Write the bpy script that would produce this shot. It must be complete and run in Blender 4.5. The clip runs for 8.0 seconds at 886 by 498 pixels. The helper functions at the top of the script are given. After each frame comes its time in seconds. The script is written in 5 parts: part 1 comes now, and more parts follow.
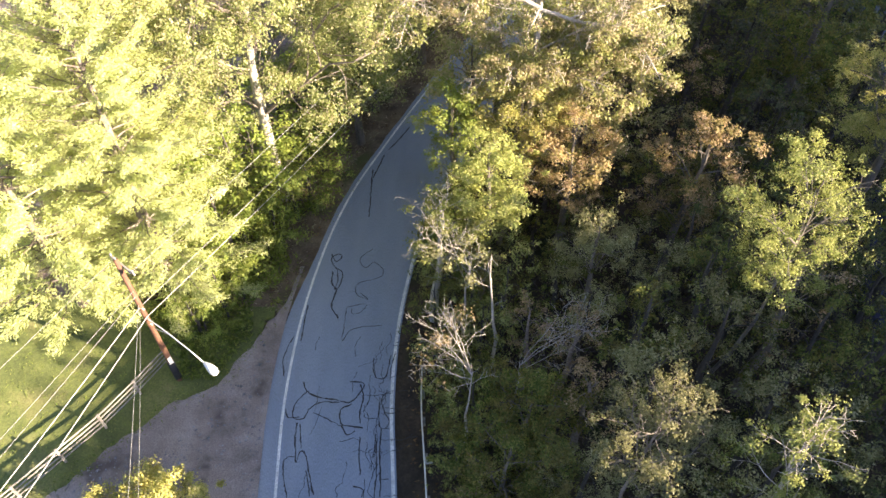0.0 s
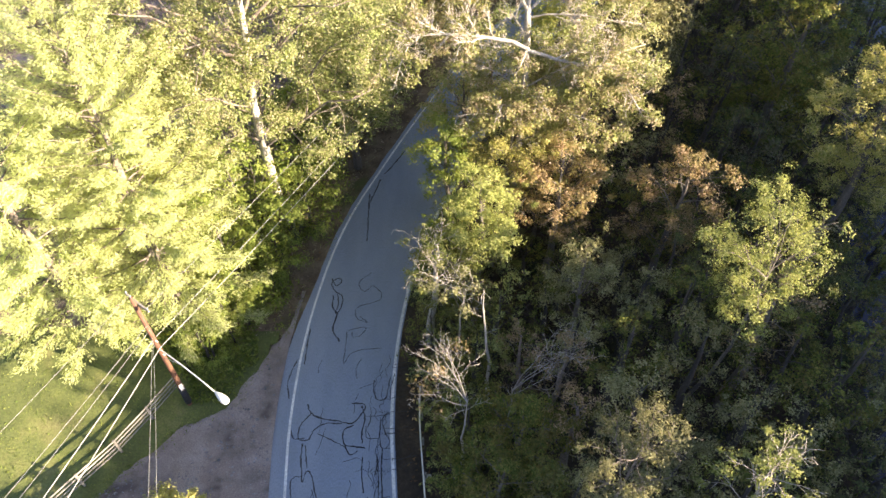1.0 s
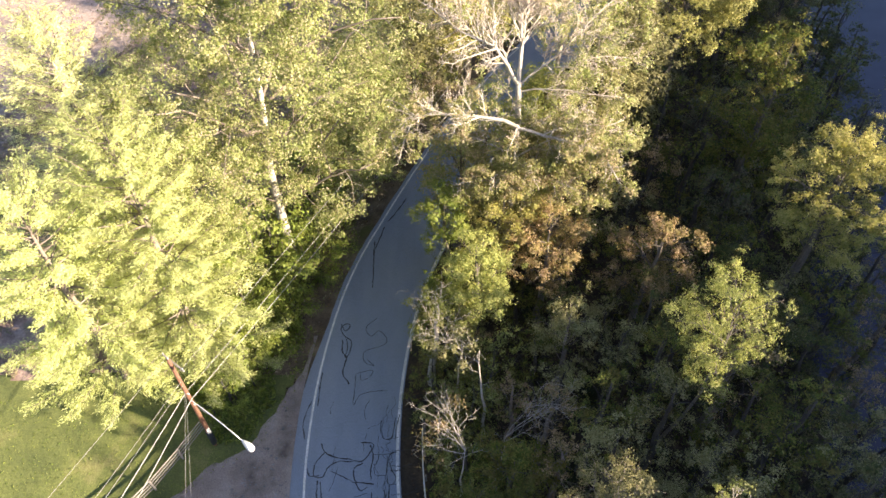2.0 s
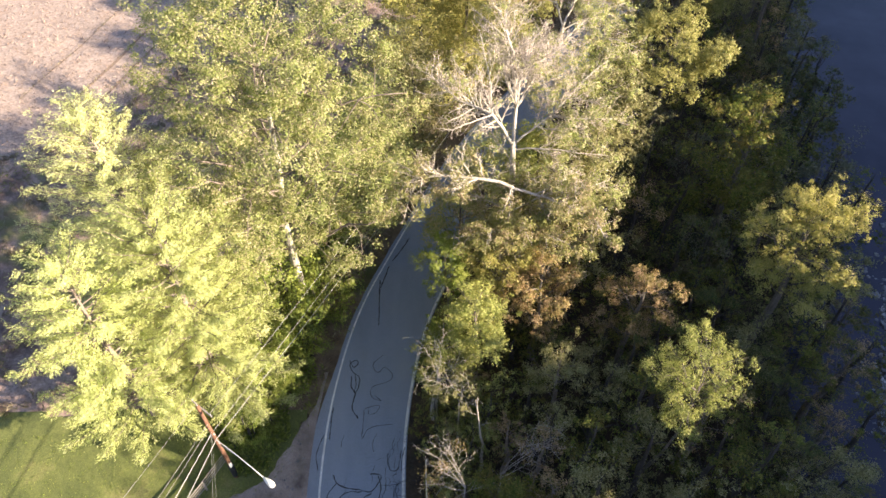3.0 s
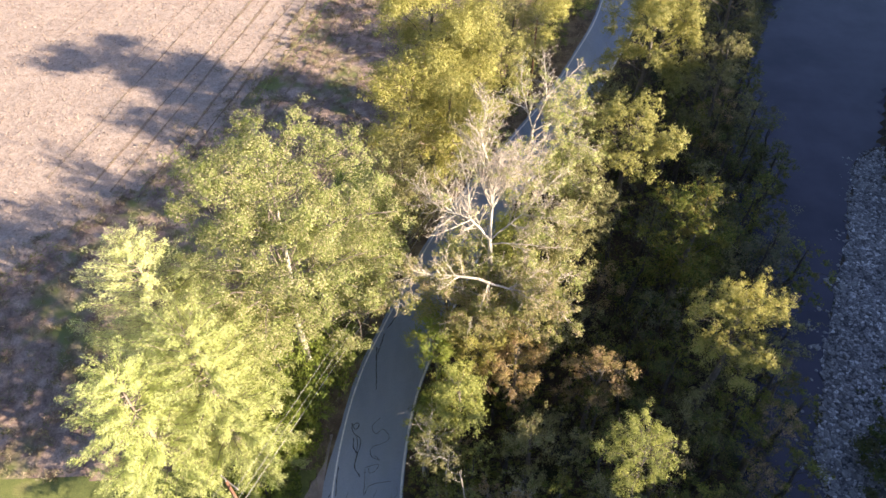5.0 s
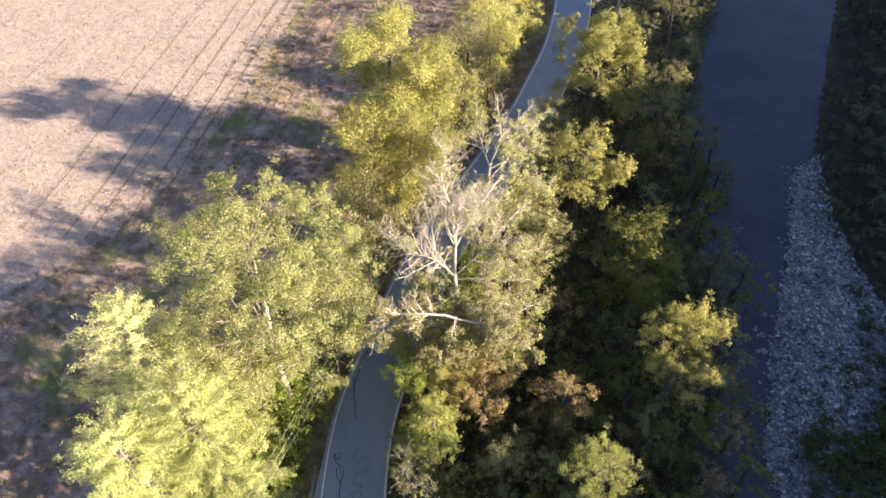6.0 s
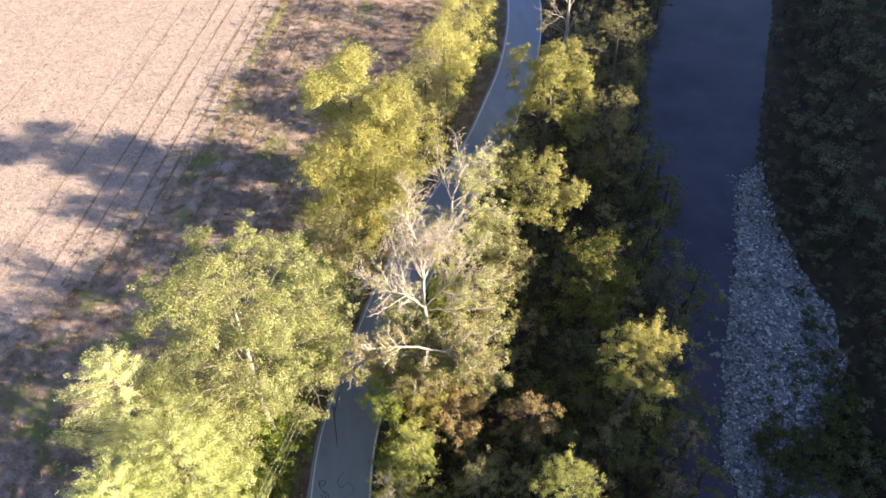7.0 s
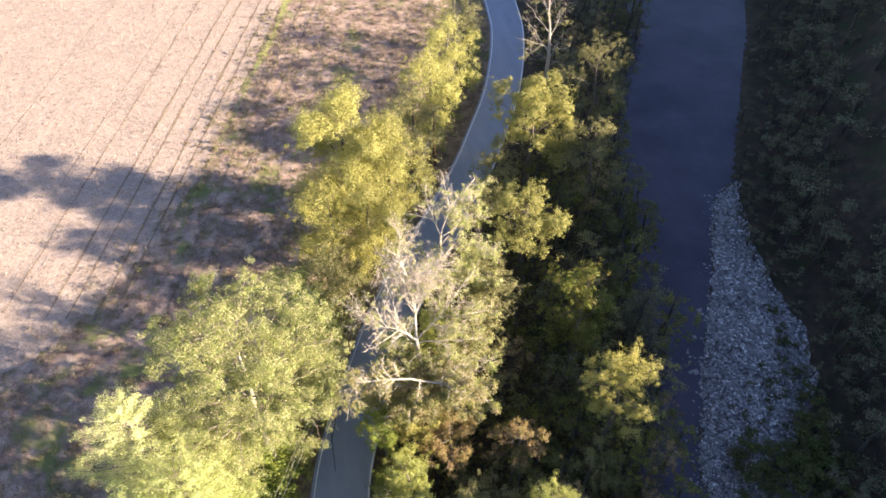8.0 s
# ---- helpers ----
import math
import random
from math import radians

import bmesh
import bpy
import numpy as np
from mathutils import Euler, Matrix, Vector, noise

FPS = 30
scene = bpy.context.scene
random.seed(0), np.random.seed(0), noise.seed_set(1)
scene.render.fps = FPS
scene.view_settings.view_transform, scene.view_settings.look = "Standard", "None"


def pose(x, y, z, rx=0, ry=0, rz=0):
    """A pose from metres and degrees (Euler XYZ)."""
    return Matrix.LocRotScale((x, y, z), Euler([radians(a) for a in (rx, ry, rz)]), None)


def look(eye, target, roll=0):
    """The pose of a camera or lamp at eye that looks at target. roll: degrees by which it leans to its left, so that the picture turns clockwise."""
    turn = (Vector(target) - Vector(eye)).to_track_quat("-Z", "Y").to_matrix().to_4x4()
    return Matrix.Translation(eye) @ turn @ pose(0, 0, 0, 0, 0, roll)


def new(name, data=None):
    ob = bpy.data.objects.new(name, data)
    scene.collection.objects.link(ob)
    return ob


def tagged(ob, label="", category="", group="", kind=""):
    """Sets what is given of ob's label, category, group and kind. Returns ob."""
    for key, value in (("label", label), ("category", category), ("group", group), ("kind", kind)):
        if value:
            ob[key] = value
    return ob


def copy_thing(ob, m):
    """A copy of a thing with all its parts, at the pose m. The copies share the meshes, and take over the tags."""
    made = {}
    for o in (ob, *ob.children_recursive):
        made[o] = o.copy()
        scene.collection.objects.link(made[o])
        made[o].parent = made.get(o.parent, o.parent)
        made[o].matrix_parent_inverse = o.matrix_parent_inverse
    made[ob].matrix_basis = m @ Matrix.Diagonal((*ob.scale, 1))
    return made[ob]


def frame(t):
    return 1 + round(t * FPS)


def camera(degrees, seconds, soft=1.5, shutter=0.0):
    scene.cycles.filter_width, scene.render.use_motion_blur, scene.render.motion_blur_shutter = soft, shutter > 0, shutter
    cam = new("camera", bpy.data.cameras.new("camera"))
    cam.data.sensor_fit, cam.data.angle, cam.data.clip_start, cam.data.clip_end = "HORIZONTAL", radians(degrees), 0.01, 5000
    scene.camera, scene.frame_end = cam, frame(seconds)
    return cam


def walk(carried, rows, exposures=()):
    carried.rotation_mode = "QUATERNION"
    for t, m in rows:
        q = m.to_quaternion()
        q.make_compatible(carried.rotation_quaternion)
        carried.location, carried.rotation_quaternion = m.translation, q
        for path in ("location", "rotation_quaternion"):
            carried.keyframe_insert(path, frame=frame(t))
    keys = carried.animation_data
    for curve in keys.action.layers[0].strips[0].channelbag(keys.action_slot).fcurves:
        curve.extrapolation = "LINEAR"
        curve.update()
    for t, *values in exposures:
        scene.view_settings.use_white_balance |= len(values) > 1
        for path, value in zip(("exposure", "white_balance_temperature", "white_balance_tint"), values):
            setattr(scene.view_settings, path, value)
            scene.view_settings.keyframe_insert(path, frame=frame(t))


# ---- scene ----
cam = camera(64.6, 8.0, 1.55)
METRES, EYE, TILT, LEAN, TURN = 42.0, 35.5, -48.5, 0.0, 0.0
ROWS = [
    (0.0, 0.0, 0.0, 0.0, 0.0, -0.0, -0.0),
    (0.5, -0.0009, -0.0144, 0.0131, -0.19, -0.17, 0.36),
    (1.0, -0.0006, -0.0519, 0.0452, -0.44, -0.32, 0.75),
    (1.5, -0.0008, -0.1082, 0.0918, -0.54, -0.42, 0.94),
    (3.0, -0.0055, -0.2637, 0.222, -0.68, -0.57, 1.23),
    (3.5, -0.0021, -0.3173, 0.2684, -0.67, -0.58, 1.34),
    (4.0, 0.0012, -0.3637, 0.3089, -0.69, -0.61, 1.41),
    (4.5, 0.0059, -0.413, 0.3518, -0.69, -0.63, 1.49),
    (6.0, 0.0169, -0.5626, 0.4845, -3.8, -1.0, 5.13),
    (6.5, 0.0187, -0.6084, 0.5239, -5.18, -1.19, 6.67),
    (7.0, 0.0197, -0.658, 0.5657, -6.49, -1.38, 8.13),
    (7.5, 0.0201, -0.7078, 0.6086, -7.35, -1.56, 9.04),
    (8.0, 0.0223, -0.7524, 0.6567, -7.4, -1.58, 9.14),
]
walk(cam, [(t, pose(0, 0, EYE, TILT, LEAN, TURN) @ pose(METRES * x, METRES * y, METRES * z, 90 + pitch, roll, yaw)) for t, x, y, z, yaw, pitch, roll in ROWS],
     exposures=[(0.0, 2.56), (1.5, 2.32), (3.0, 2.06), (6.0, 2.03), (8.0, 2.19)])

# ---- light: low autumn sun, clear sky ----
SUN_ELEV, SUN_AZ = radians(20.3), math.atan2(0.93, -0.37)
SUN_DIR = Vector((math.sin(SUN_AZ) * math.cos(SUN_ELEV), math.cos(SUN_AZ) * math.cos(SUN_ELEV), math.sin(SUN_ELEV)))
world = bpy.data.worlds.new("sky")
scene.world = world
world.use_nodes = True
wt = world.node_tree
sky = wt.nodes.new("ShaderNodeTexSky")
sky.sky_type = "NISHITA"
sky.sun_disc = False
sky.ozone_density, sky.dust_density = 3.4, 0.8
sky.sun_elevation, sky.sun_rotation = SUN_ELEV, SUN_AZ
wt.nodes["Background"].inputs["Strength"].default_value = 0.068
tinted = wt.nodes.new("ShaderNodeVectorMath")
tinted.operation = "MULTIPLY"
tinted.inputs[1].default_value = (1.14, 0.965, 0.95)
wt.links.new(sky.outputs["Color"], tinted.inputs[0])
wt.links.new(tinted.outputs[0], wt.nodes["Background"].inputs["Color"])
sun_lamp = bpy.data.lights.new("sun", "SUN")
sun_lamp.energy, sun_lamp.angle, sun_lamp.color = 5.0, radians(0.55), (1.0, 0.825, 0.63)
sun = new("sun", sun_lamp)
sun.matrix_world = look(SUN_DIR * 300, (0, 0, 0))


# ---- materials ----
def ramp_node(nt, stops):
    r = nt.nodes.new("ShaderNodeValToRGB")
    while len(r.color_ramp.elements) < len(stops):
        r.color_ramp.elements.new(0.5)
    for e, (p, c) in zip(r.color_ramp.elements, stops):
        e.position, e.color = p, (*c, 1)
    return r


def noise_node(nt, scale, detail=4, rough=0.6, coords="Object", stretch=None):
    tc = nt.nodes.new("ShaderNodeTexCoord")
    n = nt.nodes.new("ShaderNodeTexNoise")
    n.inputs["Scale"].default_value, n.inputs["Detail"].default_value, n.inputs["Roughness"].default_value = scale, detail, rough
    out = tc.outputs[coords]
    if stretch:
        mp = nt.nodes.new("ShaderNodeMapping")
        mp.inputs["Scale"].default_value = stretch[:3]
        mp.inputs["Rotation"].default_value = (0, 0, stretch[3] if len(stretch) > 3 else 0)
        nt.links.new(out, mp.inputs["Vector"])
        out = mp.outputs["Vector"]
    nt.links.new(out, n.inputs["Vector"])
    return n


def mix_node(nt, a, b, fac, blend="MIX"):
    m = nt.nodes.new("ShaderNodeMix")
    m.data_type, m.blend_type = "RGBA", blend
    for sock, v in ((m.inputs[0], fac), (m.inputs[6], a), (m.inputs[7], b)):
        if hasattr(v, "is_linked"):
            nt.links.new(v, sock)
        else:
            sock.default_value = v if isinstance(v, float) else (*v, 1)
    return m.outputs[2]


def surface(name, stops, scale, fine, rough=0.9, bump=0.3, bump_dist=0.03, stretch=None, metal=0.0, patch=None):
    """A rough surface: a ramp over coarse noise, broken by finer noise, with relief."""
    m = bpy.data.materials.new(name)
    m.use_nodes = True
    nt = m.node_tree
    bsdf = nt.nodes["Principled BSDF"]
    n1, n2 = noise_node(nt, scale, 5, 0.6, stretch=stretch), noise_node(nt, fine, 3, 0.7, stretch=stretch)
    r1 = ramp_node(nt, stops)
    nt.links.new(n1.outputs["Fac"], r1.inputs["Fac"])
    r2 = ramp_node(nt, [(0.3, (0.55, 0.55, 0.55)), (0.7, (1.3, 1.3, 1.3))])
    nt.links.new(n2.outputs["Fac"], r2.inputs["Fac"])
    col = mix_node(nt, r1.outputs["Color"], r2.outputs["Color"], 0.8, "MULTIPLY")
    if patch:
        n3 = noise_node(nt, patch[1], 3, 0.6)
        r3 = ramp_node(nt, [(patch[2], (0, 0, 0)), (patch[2] + 0.12, (1, 1, 1))])
        nt.links.new(n3.outputs["Fac"], r3.inputs["Fac"])
        col = mix_node(nt, col, patch[0], r3.outputs["Color"])
    nt.links.new(col, bsdf.inputs["Base Color"])
    bsdf.inputs["Roughness"].default_value, bsdf.inputs["Metallic"].default_value = rough, metal
    b = nt.nodes.new("ShaderNodeBump")
    b.inputs["Strength"].default_value, b.inputs["Distance"].default_value = bump, bump_dist
    nt.links.new(n2.outputs["Fac"], b.inputs["Height"])
    nt.links.new(b.outputs["Normal"], bsdf.inputs["Normal"])
    return m


def leaf_material(name, stops, tint, tint_at=0.56, thin=0.39, gloss=0.015):
    """Leaves: a colour a leaf from the ramp, whole sprays turned towards the tint, light shining through."""
    m = bpy.data.materials.new(name)
    m.use_nodes = True
    nt = m.node_tree
    nt.nodes.remove(nt.nodes["Principled BSDF"])
    geo = nt.nodes.new("ShaderNodeNewGeometry")
    r1 = ramp_node(nt, stops)
    nt.links.new(geo.outputs["Random Per Island"], r1.inputs["Fac"])
    n1 = noise_node(nt, 0.8, 4, 0.65)
    r2 = ramp_node(nt, [(tint_at - 0.12, (0, 0, 0)), (tint_at + 0.1, (0.8, 0.8, 0.8))])
    nt.links.new(n1.outputs["Fac"], r2.inputs["Fac"])
    col = mix_node(nt, r1.outputs["Color"], tint, r2.outputs["Color"])
    info = nt.nodes.new("ShaderNodeObjectInfo")
    hs = nt.nodes.new("ShaderNodeHueSaturation")
    mr = nt.nodes.new("ShaderNodeMapRange")
    mr.inputs["To Min"].default_value, mr.inputs["To Max"].default_value = 0.8, 1.2
    nt.links.new(info.outputs["Random"], mr.inputs["Value"])
    nt.links.new(mr.outputs["Result"], hs.inputs["Value"])
    nt.links.new(col, hs.inputs["Color"])
    col = hs.outputs["Color"]
    d, tr, gl = nt.nodes.new("ShaderNodeBsdfDiffuse"), nt.nodes.new("ShaderNodeBsdfTranslucent"), nt.nodes.new("ShaderNodeBsdfGlossy")
    gl.inputs["Roughness"].default_value = 0.5
    nt.links.new(col, d.inputs["Color"])
    nt.links.new(col, tr.inputs["Color"])
    s1, s2 = nt.nodes.new("ShaderNodeMixShader"), nt.nodes.new("ShaderNodeMixShader")
    s1.inputs[0].default_value, s2.inputs[0].default_value = thin, gloss
    nt.links.new(d.outputs[0], s1.inputs[1])
    nt.links.new(tr.outputs[0], s1.inputs[2])
    nt.links.new(s1.outputs[0], s2.inputs[1])
    nt.links.new(gl.outputs[0], s2.inputs[2])
    nt.links.new(s2.outputs[0], nt.nodes["Material Output"].inputs["Surface"])
    return m


LEAF_LIME = leaf_material("larch_needles", [(0.0, (0.45, 0.53, 0.16)), (0.5, (0.60, 0.65, 0.25)), (1.0, (0.73, 0.73, 0.37))], (0.62, 0.65, 0.25), 0.58)
LEAF_PALE = leaf_material("pale_larch_needles", [(0.0, (0.42, 0.46, 0.16)), (0.5, (0.58, 0.61, 0.26)), (1.0, (0.72, 0.70, 0.40))], (0.62, 0.62, 0.30), 0.58)
LEAF_SYCAMORE = leaf_material("sycamore_leaf", [(0.0, (0.20, 0.24, 0.065)), (0.45, (0.36, 0.39, 0.14)), (0.75, (0.52, 0.49, 0.24)), (1.0, (0.66, 0.56, 0.38))], (0.30, 0.36, 0.095), 0.58)
LEAF_YELLOW = leaf_material("yellow_leaf", [(0.0, (0.22, 0.23, 0.06)), (0.5, (0.385, 0.385, 0.12)), (1.0, (0.56, 0.50, 0.21))], (0.45, 0.42, 0.135), 0.6)
LEAF_FRESH = leaf_material("fresh_green_leaf", [(0.0, (0.17, 0.205, 0.05)), (0.5, (0.30, 0.33, 0.09)), (1.0, (0.47, 0.445, 0.17))], (0.38, 0.385, 0.11), 0.58)
LEAF_BRIGHT = leaf_material("bright_leaf", [(0.0, (0.27, 0.285, 0.06)), (0.5, (0.44, 0.42, 0.12)), (1.0, (0.59, 0.49, 0.21))], (0.50, 0.47, 0.14), 0.58)
LEAF_TAN = leaf_material("tan_leaf", [(0.0, (0.20, 0.20, 0.07)), (0.35, (0.34, 0.33, 0.13)), (0.7, (0.48, 0.38, 0.22)), (1.0, (0.64, 0.50, 0.37))], (0.33, 0.37, 0.10), 0.53)
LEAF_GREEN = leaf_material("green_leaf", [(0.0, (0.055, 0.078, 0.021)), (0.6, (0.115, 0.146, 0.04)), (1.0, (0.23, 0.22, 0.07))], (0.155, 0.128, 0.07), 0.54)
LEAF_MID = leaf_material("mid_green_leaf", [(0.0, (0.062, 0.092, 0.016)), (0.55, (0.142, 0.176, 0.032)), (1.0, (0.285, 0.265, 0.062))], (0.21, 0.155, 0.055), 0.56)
LEAF_SHRUB = leaf_material("shrub_leaf", [(0.0, (0.13, 0.19, 0.035)), (0.6, (0.24, 0.30, 0.06)), (1.0, (0.37, 0.40, 0.10))], (0.31, 0.33, 0.07), 0.6)
LEAF_OLIVE = leaf_material("olive_leaf", [(0.0, (0.13, 0.14, 0.045)), (0.5, (0.255, 0.25, 0.10)), (1.0, (0.42, 0.38, 0.20))], (0.32, 0.29, 0.13), 0.57)
LEAF_BROWN = leaf_material("rust_leaf", [(0.0, (0.15, 0.14, 0.045)), (0.4, (0.34, 0.235, 0.11)), (1.0, (0.52, 0.37, 0.235))], (0.27, 0.24, 0.07), 0.56)
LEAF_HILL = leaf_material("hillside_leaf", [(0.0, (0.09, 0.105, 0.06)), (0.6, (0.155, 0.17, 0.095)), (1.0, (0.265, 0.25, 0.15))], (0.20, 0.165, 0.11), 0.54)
BARK_WHITE = surface("pale_bark", [(0.3, (0.26, 0.22, 0.17)), (0.45, (0.43, 0.39, 0.33)), (0.7, (0.57, 0.525, 0.455))], 1.8, 14, 0.85, 0.3, 0.01, stretch=(1, 1, 0.4))
BARK_GREY = surface("grey_bark", [(0.3, (0.09, 0.075, 0.06)), (0.7, (0.22, 0.19, 0.16))], 3, 20, 0.95, 0.5, 0.02, stretch=(1, 1, 0.25))
BARK_DARK = surface("dark_bark", [(0.3, (0.045, 0.038, 0.031)), (0.7, (0.11, 0.095, 0.08))], 3, 20, 0.95, 0.5, 0.02, stretch=(1, 1, 0.25))
BARK_DEAD = surface("bleached_wood", [(0.3, (0.30, 0.26, 0.22)), (0.7, (0.52, 0.47, 0.41))], 4, 25, 0.9, 0.3, 0.01, stretch=(1, 1, 0.25))
BARK_TWIG = surface("brown_twig", [(0.3, (0.14, 0.11, 0.09)), (0.7, (0.30, 0.25, 0.21))], 4, 25, 0.9, 0.3, 0.01)
BARK_TAN = surface("tan_twig", [(0.3, (0.36, 0.30, 0.25)), (0.7, (0.60, 0.52, 0.45))], 4, 25, 0.9, 0.3, 0.01)
SOIL = surface("leaf_litter", [(0.3, (0.022, 0.017, 0.012)), (0.5, (0.050, 0.036, 0.022)), (0.7, (0.085, 0.058, 0.034))], 0.5, 6, 0.95, 0.6, 0.05, patch=((0.026, 0.036, 0.011), 0.16, 0.55))
STUBBLE = surface("corn_stubble", [(0.3, (0.33, 0.258, 0.214)), (0.5, (0.38, 0.301, 0.255)), (0.72, (0.43, 0.348, 0.30))], 0.9, 4, 0.95, 0.6, 0.06)
WEEDS = surface("weedy_verge", [(0.32, (0.155, 0.105, 0.085)), (0.5, (0.295, 0.21, 0.172)), (0.66, (0.45, 0.34, 0.285))], 0.55, 5, 0.95, 0.7, 0.08, patch=((0.165, 0.178, 0.062), 0.16, 0.54))
LAWN = surface("mown_grass", [(0.3, (0.085, 0.105, 0.03)), (0.55, (0.15, 0.17, 0.047)), (0.75, (0.24, 0.225, 0.085))], 0.4, 9, 0.9, 0.5, 0.04)
GRAVEL = surface("gravel_drive", [(0.3, (0.19, 0.155, 0.14)), (0.5, (0.28, 0.235, 0.215)), (0.7, (0.36, 0.31, 0.29))], 0.45, 16, 0.95, 0.6, 0.02, patch=((0.12, 0.095, 0.085), 0.5, 0.57))
ASPHALT = surface("worn_asphalt", [(0.3, (0.245, 0.278, 0.335)), (0.5, (0.272, 0.31, 0.372)), (0.72, (0.305, 0.342, 0.405))], 0.55, 34, 0.88, 0.2, 0.006, stretch=(1.0, 0.22, 1.0))
ASPHALT.node_tree.nodes["Principled BSDF"].inputs["Specular IOR Level"].default_value = 0.12
PAINT = surface("white_road_paint", [(0.3, (0.55, 0.55, 0.53)), (0.6, (0.80, 0.80, 0.78))], 1.2, 12, 0.7, 0.1, 0.004, patch=((0.30, 0.30, 0.30), 2.4, 0.62))
TAR = surface("crack_tar", [(0.3, (0.018, 0.018, 0.02)), (0.7, (0.035, 0.035, 0.038))], 2, 20, 0.6, 0.2, 0.005)
STONE = surface("river_stone", [(0.3, (0.10, 0.097, 0.105)), (0.5, (0.21, 0.205, 0.215)), (0.72, (0.38, 0.37, 0.375))], 0.9, 9, 0.85, 0.4, 0.03)
BOULDER = surface("pale_boulder", [(0.3, (0.17, 0.168, 0.17)), (0.5, (0.28, 0.275, 0.275)), (0.72, (0.42, 0.41, 0.40))], 1.3, 9, 0.85, 0.4, 0.03)
STONE_PALE = surface("pale_concrete", [(0.3, (0.34, 0.34, 0.33)), (0.7, (0.50, 0.49, 0.47))], 4, 20, 0.9, 0.3, 0.01)
WOOD_POLE = surface("creosote_pole", [(0.3, (0.10, 0.045, 0.025)), (0.6, (0.20, 0.10, 0.06))], 2, 18, 0.85, 0.4, 0.01, stretch=(1, 1, 0.15))
WOOD_GREY = surface("weathered_board", [(0.3, (0.20, 0.18, 0.155)), (0.6, (0.36, 0.33, 0.29))], 2, 16, 0.9, 0.4, 0.006)
STEEL = surface("galvanised_steel", [(0.3, (0.42, 0.43, 0.44)), (0.7, (0.60, 0.61, 0.62))], 3, 25, 0.5, 0.1, 0.002, metal=0.7)
WHITE_PAINT = surface("white_enamel", [(0.3, (0.74, 0.74, 0.73)), (0.7, (0.84, 0.84, 0.82))], 4, 25, 0.45, 0.05, 0.001)
WIRE = surface("aluminium_wire", [(0.3, (0.34, 0.33, 0.31)), (0.7, (0.46, 0.45, 0.42))], 4, 25, 0.55, 0.05, 0.001)
RUBBER = surface("black_sleeve", [(0.3, (0.015, 0.015, 0.015)), (0.7, (0.035, 0.035, 0.035))], 4, 25, 0.6, 0.1, 0.002)
CERAMIC = surface("grey_ceramic", [(0.3, (0.30, 0.29, 0.28)), (0.7, (0.42, 0.41, 0.40))], 6, 25, 0.3, 0.05, 0.001)


def water_material():
    m = bpy.data.materials.new("river_water")
    m.use_nodes = True
    nt = m.node_tree
    bsdf = nt.nodes["Principled BSDF"]
    n = noise_node(nt, 0.12, 4, 0.6)
    r = ramp_node(nt, [(0.35, (0.036, 0.036, 0.060)), (0.65, (0.066, 0.062, 0.092))])
    nt.links.new(n.outputs["Fac"], r.inputs["Fac"])
    nt.links.new(r.outputs["Color"], bsdf.inputs["Base Color"])
    bsdf.inputs["Roughness"].default_value, bsdf.inputs["IOR"].default_value = 0.08, 1.33
    w = noise_node(nt, 1.1, 3, 0.6)
    b = nt.nodes.new("ShaderNodeBump")
    b.inputs["Strength"].default_value, b.inputs["Distance"].default_value = 0.10, 0.04
    nt.links.new(w.outputs["Fac"], b.inputs["Height"])
    nt.links.new(b.outputs["Normal"], bsdf.inputs["Normal"])
    return m


def cobble_material():
    """Packed river cobbles: a tone for each stone, dark joints, rounded relief."""
    m = bpy.data.materials.new("river_cobbles")
    m.use_nodes = True
    nt = m.node_tree
    bsdf = nt.nodes["Principled BSDF"]
    tc = nt.nodes.new("ShaderNodeTexCoord")
    cells, joints = nt.nodes.new("ShaderNodeTexVoronoi"), nt.nodes.new("ShaderNodeTexVoronoi")
    joints.feature = "DISTANCE_TO_EDGE"
    for v in (cells, joints):
        v.inputs["Scale"].default_value = 2.7
        nt.links.new(tc.outputs["Object"], v.inputs["Vector"])
    tone = ramp_node(nt, [(0.2, (0.075, 0.072, 0.08)), (0.5, (0.25, 0.24, 0.25)), (0.8, (0.60, 0.58, 0.58))])
    nt.links.new(cells.outputs["Color"], tone.inputs["Fac"])
    gap = ramp_node(nt, [(0.0, (0.25, 0.25, 0.25)), (0.12, (1, 1, 1))])
    nt.links.new(joints.outputs["Distance"], gap.inputs["Fac"])
    col = mix_node(nt, tone.outputs["Color"], gap.outputs["Color"], 1.0, "MULTIPLY")
    n = noise_node(nt, 0.3, 3, 0.6)
    damp = ramp_node(nt, [(0.35, (0.55, 0.55, 0.57)), (0.6, (1.1, 1.1, 1.1))])
    nt.links.new(n.outputs["Fac"], damp.inputs["Fac"])
    nt.links.new(mix_node(nt, col, damp.outputs["Color"], 0.8, "MULTIPLY"), bsdf.inputs["Base Color"])
    bsdf.inputs["Roughness"].default_value = 0.85
    b = nt.nodes.new("ShaderNodeBump")
    b.inputs["Strength"].default_value, b.inputs["Distance"].default_value = 0.9, 0.12
    nt.links.new(joints.outputs["Distance"], b.inputs["Height"])
    nt.links.new(b.outputs["Normal"], bsdf.inputs["Normal"])
    return m


WATER, COBBLES = water_material(), cobble_material()


